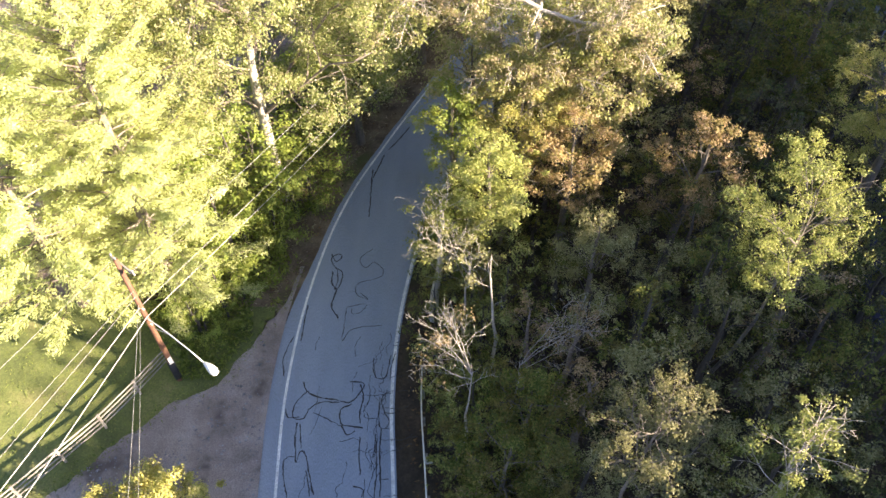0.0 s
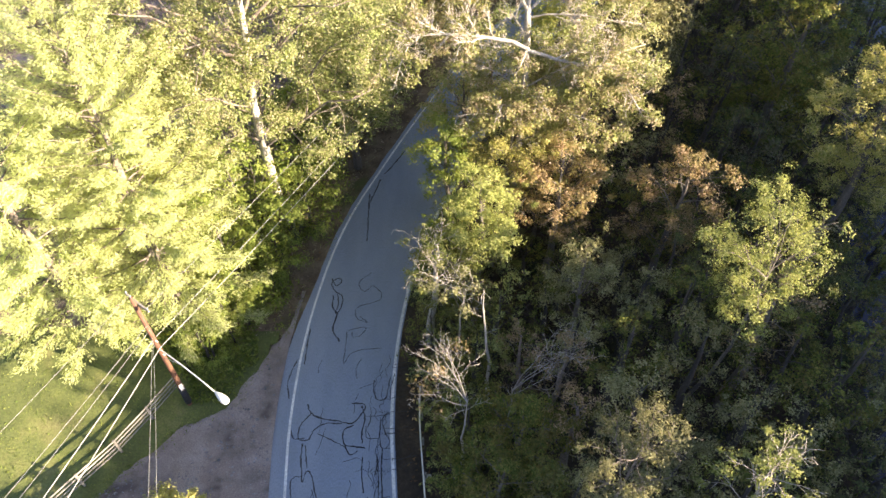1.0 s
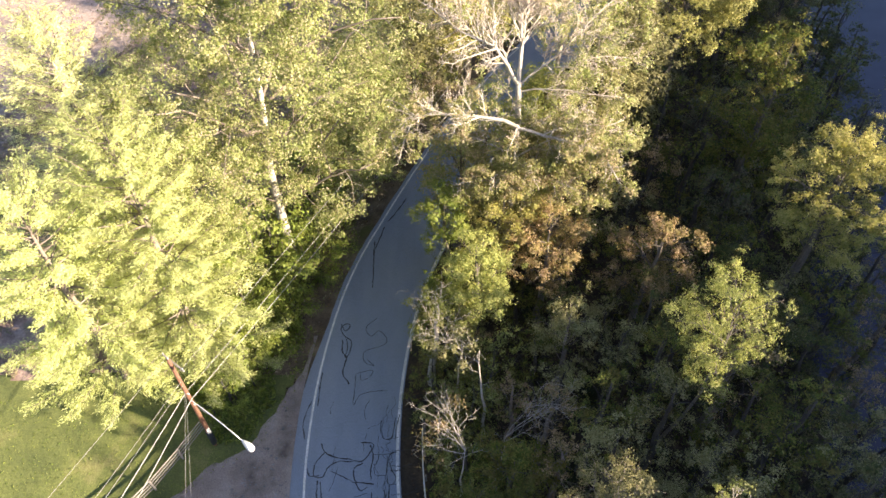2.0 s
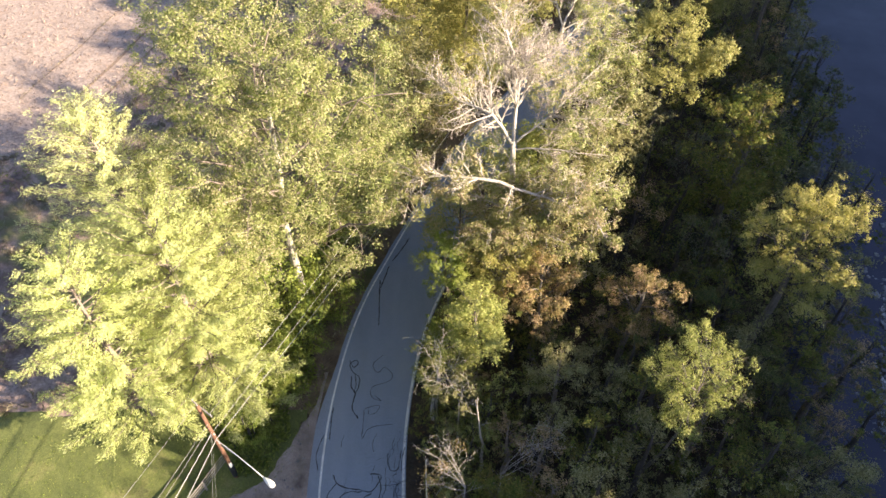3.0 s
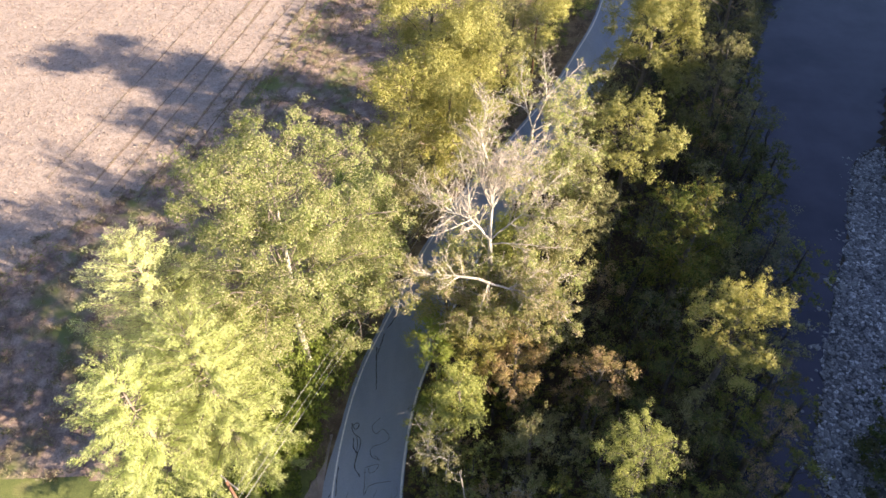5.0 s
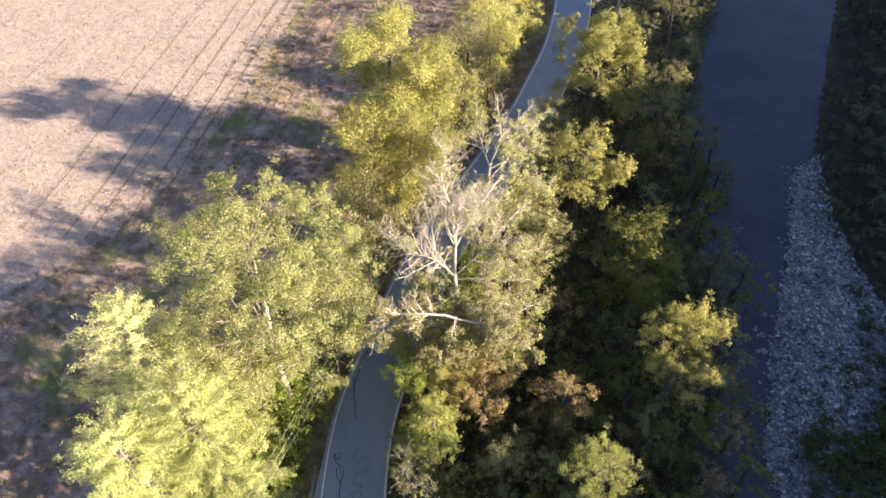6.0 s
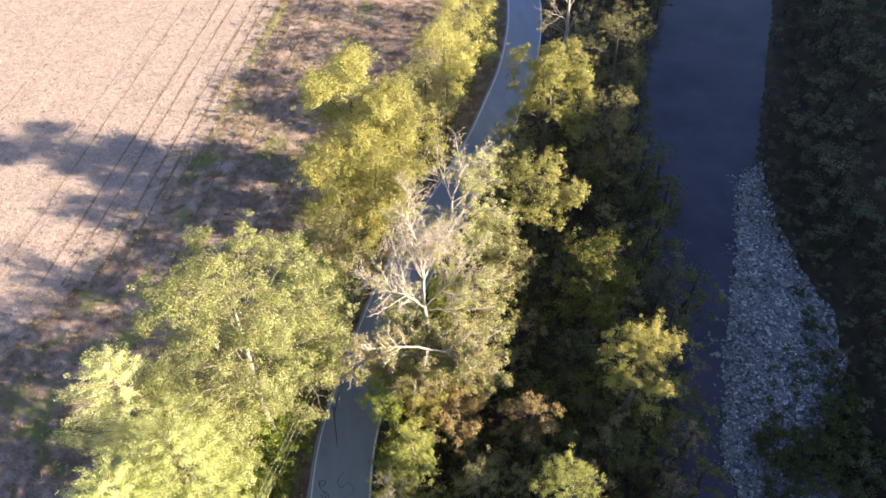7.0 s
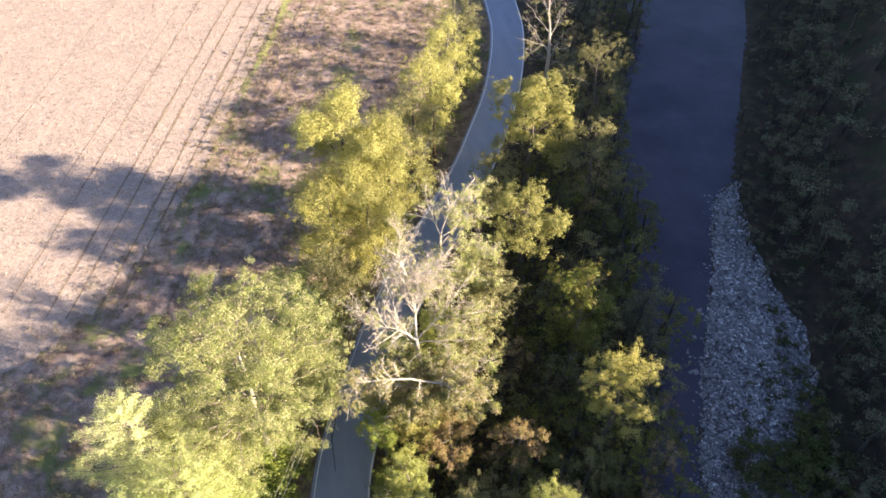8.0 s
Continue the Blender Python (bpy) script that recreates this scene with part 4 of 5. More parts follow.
# trees on the slope between the road and the river
for i, (x, y, H, R, low, leaf, bark, n, bare, label) in enumerate([
        (14.9, 20.7, 18.4, 3.2, 10.0, LEAF_FRESH, BARK_GREY, 5400, None, "sunlit olive-leaved tree rising from the dark slope"),
        (25.6, 31.4, 17.2, 4.2, 7.5, LEAF_BRIGHT, BARK_GREY, 16000, None, "sunlit yellow-green tree beside the river"),
        (26.6, 44.0, 17.2, 4.4, 1, LEAF_MID, BARK_GREY, 14000, None, "dark green tree with a sunlit tip"),
        (23.8, 58.0, 15.2, 4.9, 7, LEAF_YELLOW, BARK_GREY, 14000, None, "rounded yellow-green tree on the river slope"),
        (29.2, 75.2, 19.6, 6.2, 6, LEAF_YELLOW, BARK_GREY, 38000, None, "full olive-yellow tree beside the road"),
        (42.5, 84.0, 18.5, 5.4, 2, LEAF_OLIVE, BARK_GREY, 13000, None, "olive tree with a rusty crown by the river bank"),
        (36.3, 68.0, 16.4, 4.9, 1, LEAF_OLIVE, BARK_GREY, 11000, None, "shaded olive tree by the river bank"),
        (2.3, 28.4, 12.4, 2.8, 4, LEAF_FRESH, BARK_GREY, 10000, None, "slender yellow-green tree at the road edge"),
        (7.8, 31.6, 11.4, 3.4, 4, LEAF_BROWN, BARK_GREY, 6500, None, "russet and yellow tree under the sycamores"),
        (14.3, 29.7, 12.9, 3.0, 4, LEAF_BROWN, BARK_GREY, 5000, None, "rust-brown tree on the slope"),
        (15.6, 47.4, 17.0, 3.2, 6, LEAF_OLIVE, BARK_GREY, 8000, None, "olive-leaved tree beside the pale sycamore"),
        (12.6, 42.0, 16.5, 3.2, 6, LEAF_OLIVE, BARK_GREY, 7000, None, "olive-leaved tree beside the pale sycamore"),
        (8.2, 43.6, 14.0, 2.7, 5, LEAF_FRESH, BARK_GREY, 7000, None, "fresh green tree under the bare sycamore limbs"),
        (6.8, 38.0, 14.2, 2.7, 5, LEAF_TAN, BARK_GREY, 7000, None, "yellow-tan tree between the sycamores"),
        (9.5, 36.8, 13.5, 4.0, 4, LEAF_TAN, BARK_GREY, 8000, None, "yellow tree under the sycamores"),
        (4.4, 34.2, 12.4, 3.0, 4, LEAF_BRIGHT, BARK_GREY, 6000, None, "yellow-green tree at the road edge"),
        (0.9, 34.4, 11.4, 2.4, 3, LEAF_SHRUB, BARK_GREY, 5000, None, "leafy green tree overhanging the road edge"),
        (1.7, 38.4, 12.6, 2.9, 3, LEAF_TAN, BARK_GREY, 6500, None, "tan and green tree overhanging the road edge"),
        (4.0, 43.0, 13.5, 3.0, 4, LEAF_SYCAMORE, BARK_GREY, 6000, None, "green tree beside the road bend"),
        (0.8, 29.2, 7.6, 2.3, 2, LEAF_SHRUB, BARK_GREY, 4000, None, "low green tree leaning over the road"),
        (-0.6, 25.6, 11.6, 2.8, 4, LEAF_FRESH, BARK_DEAD, 1300, 9.0, "thin half-bare tree leaning over the road"),
        (7.9, 11.9, 14.2, 2.7, 7.5, LEAF_OLIVE, BARK_TWIG, 2600, None, "sparse twiggy tree with olive and yellow leaves"),
        (13.3, 11.2, 16.0, 2.0, 8, LEAF_FRESH, BARK_TAN, 1100, 12.6, "nearly bare tree with green climbing vines"),
        (3.8, 16.4, 8.2, 2.9, 1, LEAF_MID, BARK_GREY, 6500, None, "dense green tree below the dead branches"),
        (2.8, 13.6, 8.0, 3.2, 0, LEAF_MID, BARK_GREY, 9500, None, "dense dark green tree behind the guardrail"),
        (8.3, 25.2, 9.8, 2.2, 3, LEAF_OLIVE, BARK_TWIG, 3600, None, "olive tree with dark twigs in the thicket"),
        (38.6, 97.0, 20.5, 7.0, 5, LEAF_OLIVE, BARK_WHITE, 2000, 14, "bare white-limbed tree beside the far road"),
        (23.6, 72.2, 9.6, 3.2, 2, LEAF_OLIVE, BARK_GREY, 7000, None, "low olive tree leaning over the road bend"),
        (20.0, 66.0, 9.6, 3.0, 2, LEAF_OLIVE, BARK_GREY, 6500, None, "low olive tree leaning over the road bend")]):
    few, close, closest = n < 3000, y < 36, y < 22 and H > 12
    build_tree("slope_tree", x, y, H, R, low, leaf, bark, int(n * (2.4 if closest else 1.5)) if close else n, 70 + i, label, n_limb=14 if few else 15 if close else 18, size=0.105 if closest else 0.14 if close else 0.2, twigs=6 if few else 3 if close else 0, splits=10 if few else 7, bare_above=bare, group="slope trees", trunk_r=0.13 if closest else None, per_bunch=55 if close else 32, spread=0.24 if closest else 0.29 if close else 0.34, thin=0.7 if few else 1.0)


# bleached dead wood on the slope
build_tree("dead_tree", 1.3, 16.4, 9.0, 1.2, 7.6, LEAF_BROWN, BARK_DEAD, 260, 91, "dead bleached tree with antler-like bare branches", n_limb=1, size=0.13, splits=8, twigs=6, top=0.97, trunk_r=0.10, thin=0.62,
           stems=[(8.3, (-1.3, 18.0, 10.5)), (8.4, (-1.1, 17.4, 10.1)), (8.4, (-0.4, 19.0, 10.6)), (8.5, (-0.8, 18.5, 10.7)), (8.0, (-1.3, 16.3, 9.5)), (8.6, (0.4, 18.4, 10.9)), (7.6, (0.2, 15.2, 9.0))])
build_tree("dead_tree", 2.8, 21.3, 11.4, 0.9, 7, LEAF_GREEN, BARK_DEAD, 0, 92, "slender bare grey snag on the slope", n_limb=3, splits=3, twigs=2, top=0.98, trunk_r=0.12)
build_tree("dead_tree", 3.4, 18.0, 7.8, 1.2, 5, LEAF_GREEN, BARK_DEAD, 0, 93, "grey dead tree with long drooping bare branches", n_limb=1, splits=8, twigs=6, top=0.95, trunk_r=0.09, thin=0.55,
           stems=[(7.0, (7.4, 19.6, 8.3)), (7.0, (8.0, 20.5, 8.1)), (7.2, (6.4, 20.6, 8.8)), (6.6, (6.2, 18.6, 7.4))])
build_tree("dead_tree", 1.2, 23.4, 8.8, 1.5, 6, LEAF_OLIVE, BARK_DEAD, 500, 94, "half-dead tree with bare twigs over the road edge", n_limb=3, size=0.15, splits=7, twigs=6, top=0.95, trunk_r=0.10, thin=0.6,
           stems=[(7.5, (-1.6, 22.6, 10.4)), (7.6, (0.2, 22.2, 10.7)), (7.0, (-0.6, 24.4, 10.2)), (7.2, (1.8, 22.8, 10.2))])

# undergrowth trees: a few shapes, set out again and again
def plain_tree(name, H, R, low, leaf, n, seed, label, size, n_limb=9, splits=7, spread=0.42, twigged=None):
    return build_tree(name, 0, 0, H, R, low, leaf, twigged or BARK_DARK, n, seed, label, n_limb=n_limb, size=size, splits=splits, twigs=0, spread=spread, base=0.0, fine=bool(twigged), group="understorey trees", per_bunch=40)


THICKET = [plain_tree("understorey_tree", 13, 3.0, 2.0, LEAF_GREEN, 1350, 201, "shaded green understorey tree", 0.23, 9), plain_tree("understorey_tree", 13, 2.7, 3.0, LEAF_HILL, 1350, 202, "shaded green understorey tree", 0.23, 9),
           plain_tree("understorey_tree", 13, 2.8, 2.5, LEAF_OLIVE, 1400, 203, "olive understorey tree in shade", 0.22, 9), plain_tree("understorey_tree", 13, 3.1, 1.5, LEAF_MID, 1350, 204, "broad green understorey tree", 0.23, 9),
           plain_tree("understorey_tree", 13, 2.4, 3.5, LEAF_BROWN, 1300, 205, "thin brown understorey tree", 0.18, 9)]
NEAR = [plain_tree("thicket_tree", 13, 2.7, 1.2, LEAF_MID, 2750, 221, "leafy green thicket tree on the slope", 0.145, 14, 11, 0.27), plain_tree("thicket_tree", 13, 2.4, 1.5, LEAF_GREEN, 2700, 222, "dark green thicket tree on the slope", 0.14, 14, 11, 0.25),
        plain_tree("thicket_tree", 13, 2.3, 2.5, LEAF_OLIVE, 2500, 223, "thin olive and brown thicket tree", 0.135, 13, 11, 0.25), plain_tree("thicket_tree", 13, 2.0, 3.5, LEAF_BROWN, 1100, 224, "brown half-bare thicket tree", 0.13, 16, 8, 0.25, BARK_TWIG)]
for ob in NEAR:
    tagged(ob, group="thicket trees")


def shade_capped_top(x, y, rr, bb):
    """How high the shaded crowns between road and river stand: low at the road and the bank, higher between, and capped
    below the sunlight to stay in the hill's shade.
    """
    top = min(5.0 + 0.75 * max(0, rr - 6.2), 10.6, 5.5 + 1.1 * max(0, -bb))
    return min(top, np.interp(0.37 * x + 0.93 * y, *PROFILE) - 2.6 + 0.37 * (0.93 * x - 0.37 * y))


rng = np.random.default_rng(5)
spots = []
for x, y in [(26.6, 44.0), (23.8, 58), (28.8, 75.2), (36.3, 68), (42.5, 83), (6.0, 39.4), (5.7, 37.0), (10.6, 50.4), (1.3, 16.4), (3.4, 18.0), (2.8, 21.3), (8.3, 25.2)]:
    spots.append((x, y, 1.6))
count = 0
for _ in range(6000):
    x, y = rng.uniform(-2, 74), rng.uniform(6, 130)
    rr, bb = float(signed(ROAD, np.array([x]), np.array([y]))[0]), float(signed(BANK_LEFT, np.array([x]), np.array([y]))[0])
    if rr < (5.7 if y < 36 else 6.4) or bb > -0.8 or any((x - a) ** 2 + (y - b) ** 2 < c * c for a, b, c in spots):
        continue
    spots.append((x, y, 2.5 if y < 36 else 3.3 if y < 70 else 4.4))
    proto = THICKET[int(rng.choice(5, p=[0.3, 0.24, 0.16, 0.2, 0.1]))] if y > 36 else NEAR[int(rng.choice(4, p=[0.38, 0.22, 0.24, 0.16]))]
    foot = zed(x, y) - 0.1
    # tree height is cut to stay under the hill's shade
    k = max(0.2, (shade_capped_top(x, y, rr, bb) - foot) / 13 * rng.uniform(0.72, 1.05))
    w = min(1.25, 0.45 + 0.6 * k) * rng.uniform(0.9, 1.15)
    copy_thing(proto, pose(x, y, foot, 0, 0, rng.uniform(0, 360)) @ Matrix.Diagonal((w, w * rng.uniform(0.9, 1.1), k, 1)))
    count += 1
    if count > 170:
        break
SHRUBS = [plain_tree("shrub", 8.0, 3.0, 0.3, LEAF_SHRUB, 1750, 206, "leafy green shrub on the road bank", 0.18, 11), plain_tree("shrub", 7.0, 3.2, 0.3, LEAF_SHRUB, 1750, 207, "leafy green shrub on the road bank", 0.2, 11)]
BANK_SHRUBS = [plain_tree("shrub", 8.0, 3.0, 0.3, LEAF_MID, 3000, 208, "dense green shrub beside the guardrail", 0.145, 13, 9, 0.3), plain_tree("shrub", 8.0, 2.8, 0.3, LEAF_FRESH, 2600, 209, "olive-green shrub beside the guardrail", 0.14, 13, 9, 0.3)]
for ob in SHRUBS + BANK_SHRUBS:
    tagged(ob, category="shrub", group="roadside shrubs")
# hedge of shrubs between conifers, sycamore and road, and by the field
for x, y, k in [(-14.6, 24.2, 0.5), (-13.8, 26.6, 0.62), (-13.9, 29.2, 0.72), (-12.9, 31.0, 0.62), (-13.0, 33.4, 0.75), (-12.0, 35.4, 0.7), (-14.8, 32.2, 0.9), (-10.6, 38.6, 0.75), (-9.6, 41.5, 1.0), (-8.4, 44.8, 0.9),
                (-4.8, 51.2, 0.8), (-7.5, 49.5, 0.9), (-1.2, 57.6, 0.75), (-12.5, 43.0, 0.9), (-15.5, 38.5, 0.9), (-10.5, 47.5, 0.8), (-13.3, 33.0, 1.2), (-12.7, 36.0, 1.12), (-13.6, 29.6, 1.0), (-10.4, 40.6, 1.15), (-10.2, 34.4, 0.75), (-9.5, 36.4, 0.7), (-11.0, 31.8, 0.66), (-9.0, 39.0, 0.7), (-15.5, 23.2, 0.32), (-14.3, 24.4, 0.36), (-13.2, 25.4, 0.34), (-12.5, 27.0, 0.36), (-11.9, 28.5, 0.32), (-13.4, 27.8, 0.42), (-11.4, 30.4, 0.34), (-11.0, 32.6, 0.36), (8.0, 70.0, 0.8), (11.5, 77.0, 0.8), (16.5, 85.5, 0.7), (20.5, 92.5, 0.8), (25.5, 101, 0.8), (28, 110, 0.9)]:
    proto = SHRUBS[int(rng.integers(0, 2))]
    copy_thing(proto, pose(x, y, zed(x, y) - 0.1, 0, 0, rng.uniform(0, 360)) @ Matrix.Diagonal((k * 1.15, k * 1.15, k, 1)))
# shrubs crowding the guardrail
for x, y, h in [(0.3, 18.6, 4.2), (-0.1, 20.8, 5.0), (0.3, 22.8, 6.0), (-0.3, 24.6, 5.6), (0.4, 26.8, 6.4), (1.0, 20.0, 6.4), (1.4, 24.0, 7.2), (0.1, 28.8, 6.6), (0.7, 15.4, 4.2), (0.2, 12.8, 3.2), (1.6, 18.0, 6.2), (2.0, 21.6, 7.4), (3.4, 23.4, 8.6), (1.2, 31.0, 7.0)]:
    k = (h - zed(x, y)) / 8
    copy_thing(BANK_SHRUBS[int(rng.integers(0, 2))], pose(x, y, zed(x, y) - 0.1, 0, 0, rng.uniform(0, 360)) @ Matrix.Diagonal((k * 0.85, k * 0.85, k, 1)))
build_tree("bush", -13.1, 13.0, 4.2, 2.0, 1.0, LEAF_BRIGHT, BARK_GREY, 6500, 61, "sunlit yellow-green bush beside the gravel", "bush", size=0.17, n_limb=12, spread=0.28)
build_tree("bush", -15.9, 12.5, 3.8, 1.6, 0.9, LEAF_BRIGHT, BARK_GREY, 4000, 62, "sunlit yellow-green bush beside the gravel", "bush", size=0.17, n_limb=10, spread=0.28)

# wooded hillside across the river, and its unseen crest with trees added to shade the valley
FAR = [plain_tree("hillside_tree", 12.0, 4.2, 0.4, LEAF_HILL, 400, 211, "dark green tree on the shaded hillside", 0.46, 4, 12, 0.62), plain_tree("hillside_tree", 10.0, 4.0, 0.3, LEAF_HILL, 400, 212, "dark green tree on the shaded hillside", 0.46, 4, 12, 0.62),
       plain_tree("hillside_tree", 12.5, 4.8, 1.0, LEAF_GREEN, 300, 213, "unseen tree on the hill crest, added to cast shade", 1.1, 3, 9, 0.9)]
spots, count = [], 0
for _ in range(9000):
    x, y = (rng.uniform(44, 120), rng.uniform(10, 145)) if count < 125 else (rng.uniform(25, 190), rng.uniform(-110, 175))
    e = float(signed(BANK_RIGHT, np.array([x]), np.array([y]))[0])
    near = 12 < y < 150 and 0.4 < e < (13 if count < 125 else 36)
    crest = 78 < 0.93 * x - 0.37 * y < 125 and e > 20
    if e < 0.4 or not (near or crest) or any((x - a) ** 2 + (y - b) ** 2 < (2.9 if near and e < 11 else 5.2 if near else 6.5) ** 2 for a, b in spots):
        continue
    spots.append((x, y))
    k = rng.uniform(0.8, 1.15) * (0.33 if not near else 0.3 if e < 2 else 0.42 if e < 4 else 0.58 if e < 6.5 else 0.75 if e < 10 else 1.0 if e < 22 else 0.6)
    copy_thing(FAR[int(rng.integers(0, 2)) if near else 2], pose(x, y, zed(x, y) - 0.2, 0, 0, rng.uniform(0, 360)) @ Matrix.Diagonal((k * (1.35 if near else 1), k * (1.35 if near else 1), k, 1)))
    count += 1
    if count > 315:
        break
for x, y, k in [(61.8, 63.0, 0.36), (62.8, 66.0, 0.4), (64.2, 69.0, 0.42), (60.9, 60.2, 0.34), (60.4, 57.2, 0.36), (65.6, 72.2, 0.4), (60.2, 53.6, 0.33)]:
    copy_thing(FAR[0], pose(x, y, zed(x, y) - 0.2, 0, 0, 60 * x) @ Matrix.Diagonal((k, k, k, 1)))
for proto in THICKET + NEAR + SHRUBS + BANK_SHRUBS + FAR:
    for o in list(proto.children_recursive) + [proto]:
        bpy.data.objects.remove(o)

# dark bushes and tufts growing on the gravel bar
TUFT = build_tree("bush", 0, 0, 1.6, 1.2, 0.1, LEAF_GREEN, BARK_GREY, 420, 231, "dark green bush on the gravel bar", "bush", size=0.2, n_limb=7, splits=4, twigs=1, base=0.0, fine=False, spread=0.25, group="bar bushes")
for x, y, k in [(57.6, 44.6, 0.7), (58.4, 47.5, 0.8), (57.0, 41.6, 0.9), (56.2, 37.0, 1.0), (55.4, 35.0, 1.2), (47.5, 27.5, 1.3), (49.5, 26.0, 1.6), (51.8, 27.0, 1.8), (46.0, 25.0, 1.2), (50.4, 23.6, 1.9), (53.6, 29.4, 1.7), (48.0, 22.4, 1.6), (55.0, 32.0, 1.4), (52.6, 24.4, 2.0),
                (50.6, 35.0, 0.5), (51.8, 36.4, 0.6), (53.0, 35.2, 0.55), (49.4, 37.2, 0.4), (54.4, 37.6, 0.6), (52.4, 39.4, 0.45), (55.6, 39.8, 0.6), (50.2, 33.2, 0.45), (54.0, 33.6, 0.6), (56.4, 42.4, 0.55), (48.2, 35.4, 0.35)]:
    copy_thing(TUFT, pose(x, y, zed(x, y) - 0.05, 0, 0, rng.uniform(0, 360)) @ Matrix.Diagonal((k * 1.2, k * 1.2, k, 1)))
for x, y, k in [(43.2, 30.3, 1.61), (43.8, 28.8, 2.18), (43.4, 26.9, 2.11), (44.7, 26.0, 1.7), (46.7, 26.5, 1.9), (48.7, 26.6, 1.86), (51.1, 28.3, 2.02), (53.5, 30.1, 2.13), (44.5, 24.0, 1.58), (47.0, 23.5, 1.52), (51.0, 25.6, 2.17), (41.9, 22.8, 1.85), (51.1, 22.9, 2.11), (53.5, 27.9, 1.5), (51.9, 35.7, 0.46), (50.3, 31.7, 0.53), (48.0, 33.0, 0.41), (46.5, 32.2, 0.59), (46.5, 34.0, 0.58), (47.7, 30.0, 0.36), (45.4, 35.8, 0.36), (52.3, 33.1, 0.49), (52.6, 38.0, 0.58)]:
    copy_thing(TUFT, pose(x + 0.3, y - 0.9, zed(x + 0.3, y - 0.9) - 0.05, 0, 0, rng.uniform(0, 360)) @ Matrix.Diagonal((k * 1.05, k * 1.05, k * 0.8, 1)))
for o in list(TUFT.children_recursive) + [TUFT]:
    bpy.data.objects.remove(o)


# ---- power line ----
def utility_pole(x, y, H, label, lamp=False):
    z0 = zed(x, y)
    thing = tagged(new("utility_pole"), label, "utility pole")
    thing.location = (x, y, z0)
    h = H - z0
    part("post", tube_mesh("post", [(np.array([(0, 0, -0.5), (0.02, 0, h * 0.3), (-0.02, 0.02, h * 0.65), (0, 0, h)]), [0.17, 0.155, 0.135, 0.11])], WOOD_POLE, 12), thing)
    part("crossarm", box_mesh("crossarm", (1.9, 0.1, 0.12), WOOD_GREY, 0.012), thing, at=pose(0, 0, h - 0.55, 0, 0, -38) @ pose(0, 0.16, 0))
    for k in (-0.85, 0.0, 0.85):
        part("insulator", tube_mesh("insulator", [(np.array([(0, 0, 0), (0, 0, 0.06), (0, 0, 0.07), (0, 0, 0.16), (0, 0, 0.2)]), [0.03, 0.03, 0.055, 0.05, 0.02])], CERAMIC, 8), thing,
             at=pose(0, 0, h - 0.49, 0, 0, -38) @ pose(k, 0.16, 0) if k else pose(0, 0, h))
    if lamp:
        part("sleeve", tube_mesh("sleeve", [(np.array([(0, 0, 0.3), (0, 0, 1.9)]), [0.2, 0.19])], RUBBER, 12), thing, "black rubber sleeve")
        part("notice_plate", box_mesh("notice_plate", (0.02, 0.22, 0.6), WHITE_PAINT, 0.004), thing, "white plate strapped to the pole", at=pose(0.14, -0.13, 2.2, 0, 0, -40))
        arm = [(np.array([(0, 0, 6.0), (1.4, -1.1, 6.35), (2.9, -2.3, 6.5), (3.75, -2.98, 6.45)]), [0.035, 0.033, 0.03, 0.03])]
        lamp_arm = part("lamp_arm", tube_mesh("lamp_arm", arm, WHITE_PAINT, 8), thing, "white steel lamp bracket")
        head = [(np.array([(3.7, -2.94, 6.46), (3.82, -3.03, 6.46), (4.05, -3.21, 6.44), (4.28, -3.40, 6.42), (4.42, -3.5, 6.42), (4.46, -3.53, 6.42)]), [0.05, 0.11, 0.19, 0.22, 0.15, 0.03])]
        part("lamp_head", tube_mesh("lamp_head", head, WHITE_PAINT, 12), lamp_arm, "white cobra lamp head")
        part("brace", tube_mesh("brace", [(np.array([(0, 0, 5.2), (1.5, -1.2, 6.33)]), [0.02, 0.02])], STEEL, 6), thing)
        for hz, r in ((6.9, 0.0), (5.6, 0.0)):
            part("bracket", tube_mesh("bracket", [(np.array([(-0.2, 0.1, hz), (0.2, -0.12, hz)]), [0.05, 0.05])], CERAMIC, 6), thing)
    return thing


P1, P2 = np.array([-15.15, 21.1]), np.array([15.6, 80.5])
utility_pole(*P1, 10.9, "brown wooden power pole with crossarm and white street lamp", True)
utility_pole(*P2, 12.0, "weathered wooden power pole beside the road")


def cable(a, b, sag, r, label="pale overhead cable sagging along the road"):
    a, b = np.array(a), np.array(b)
    u = np.linspace(0, 1, 22)[:, None]
    P = a + (b - a) * u
    P[:, 2] -= sag * 4 * (u * (1 - u))[:, 0]
    ob = new("overhead_cable", tube_mesh("overhead_cable", [(P, np.full(22, r))], WIRE, 6))
    tagged(ob, label, "cable", "overhead cables")


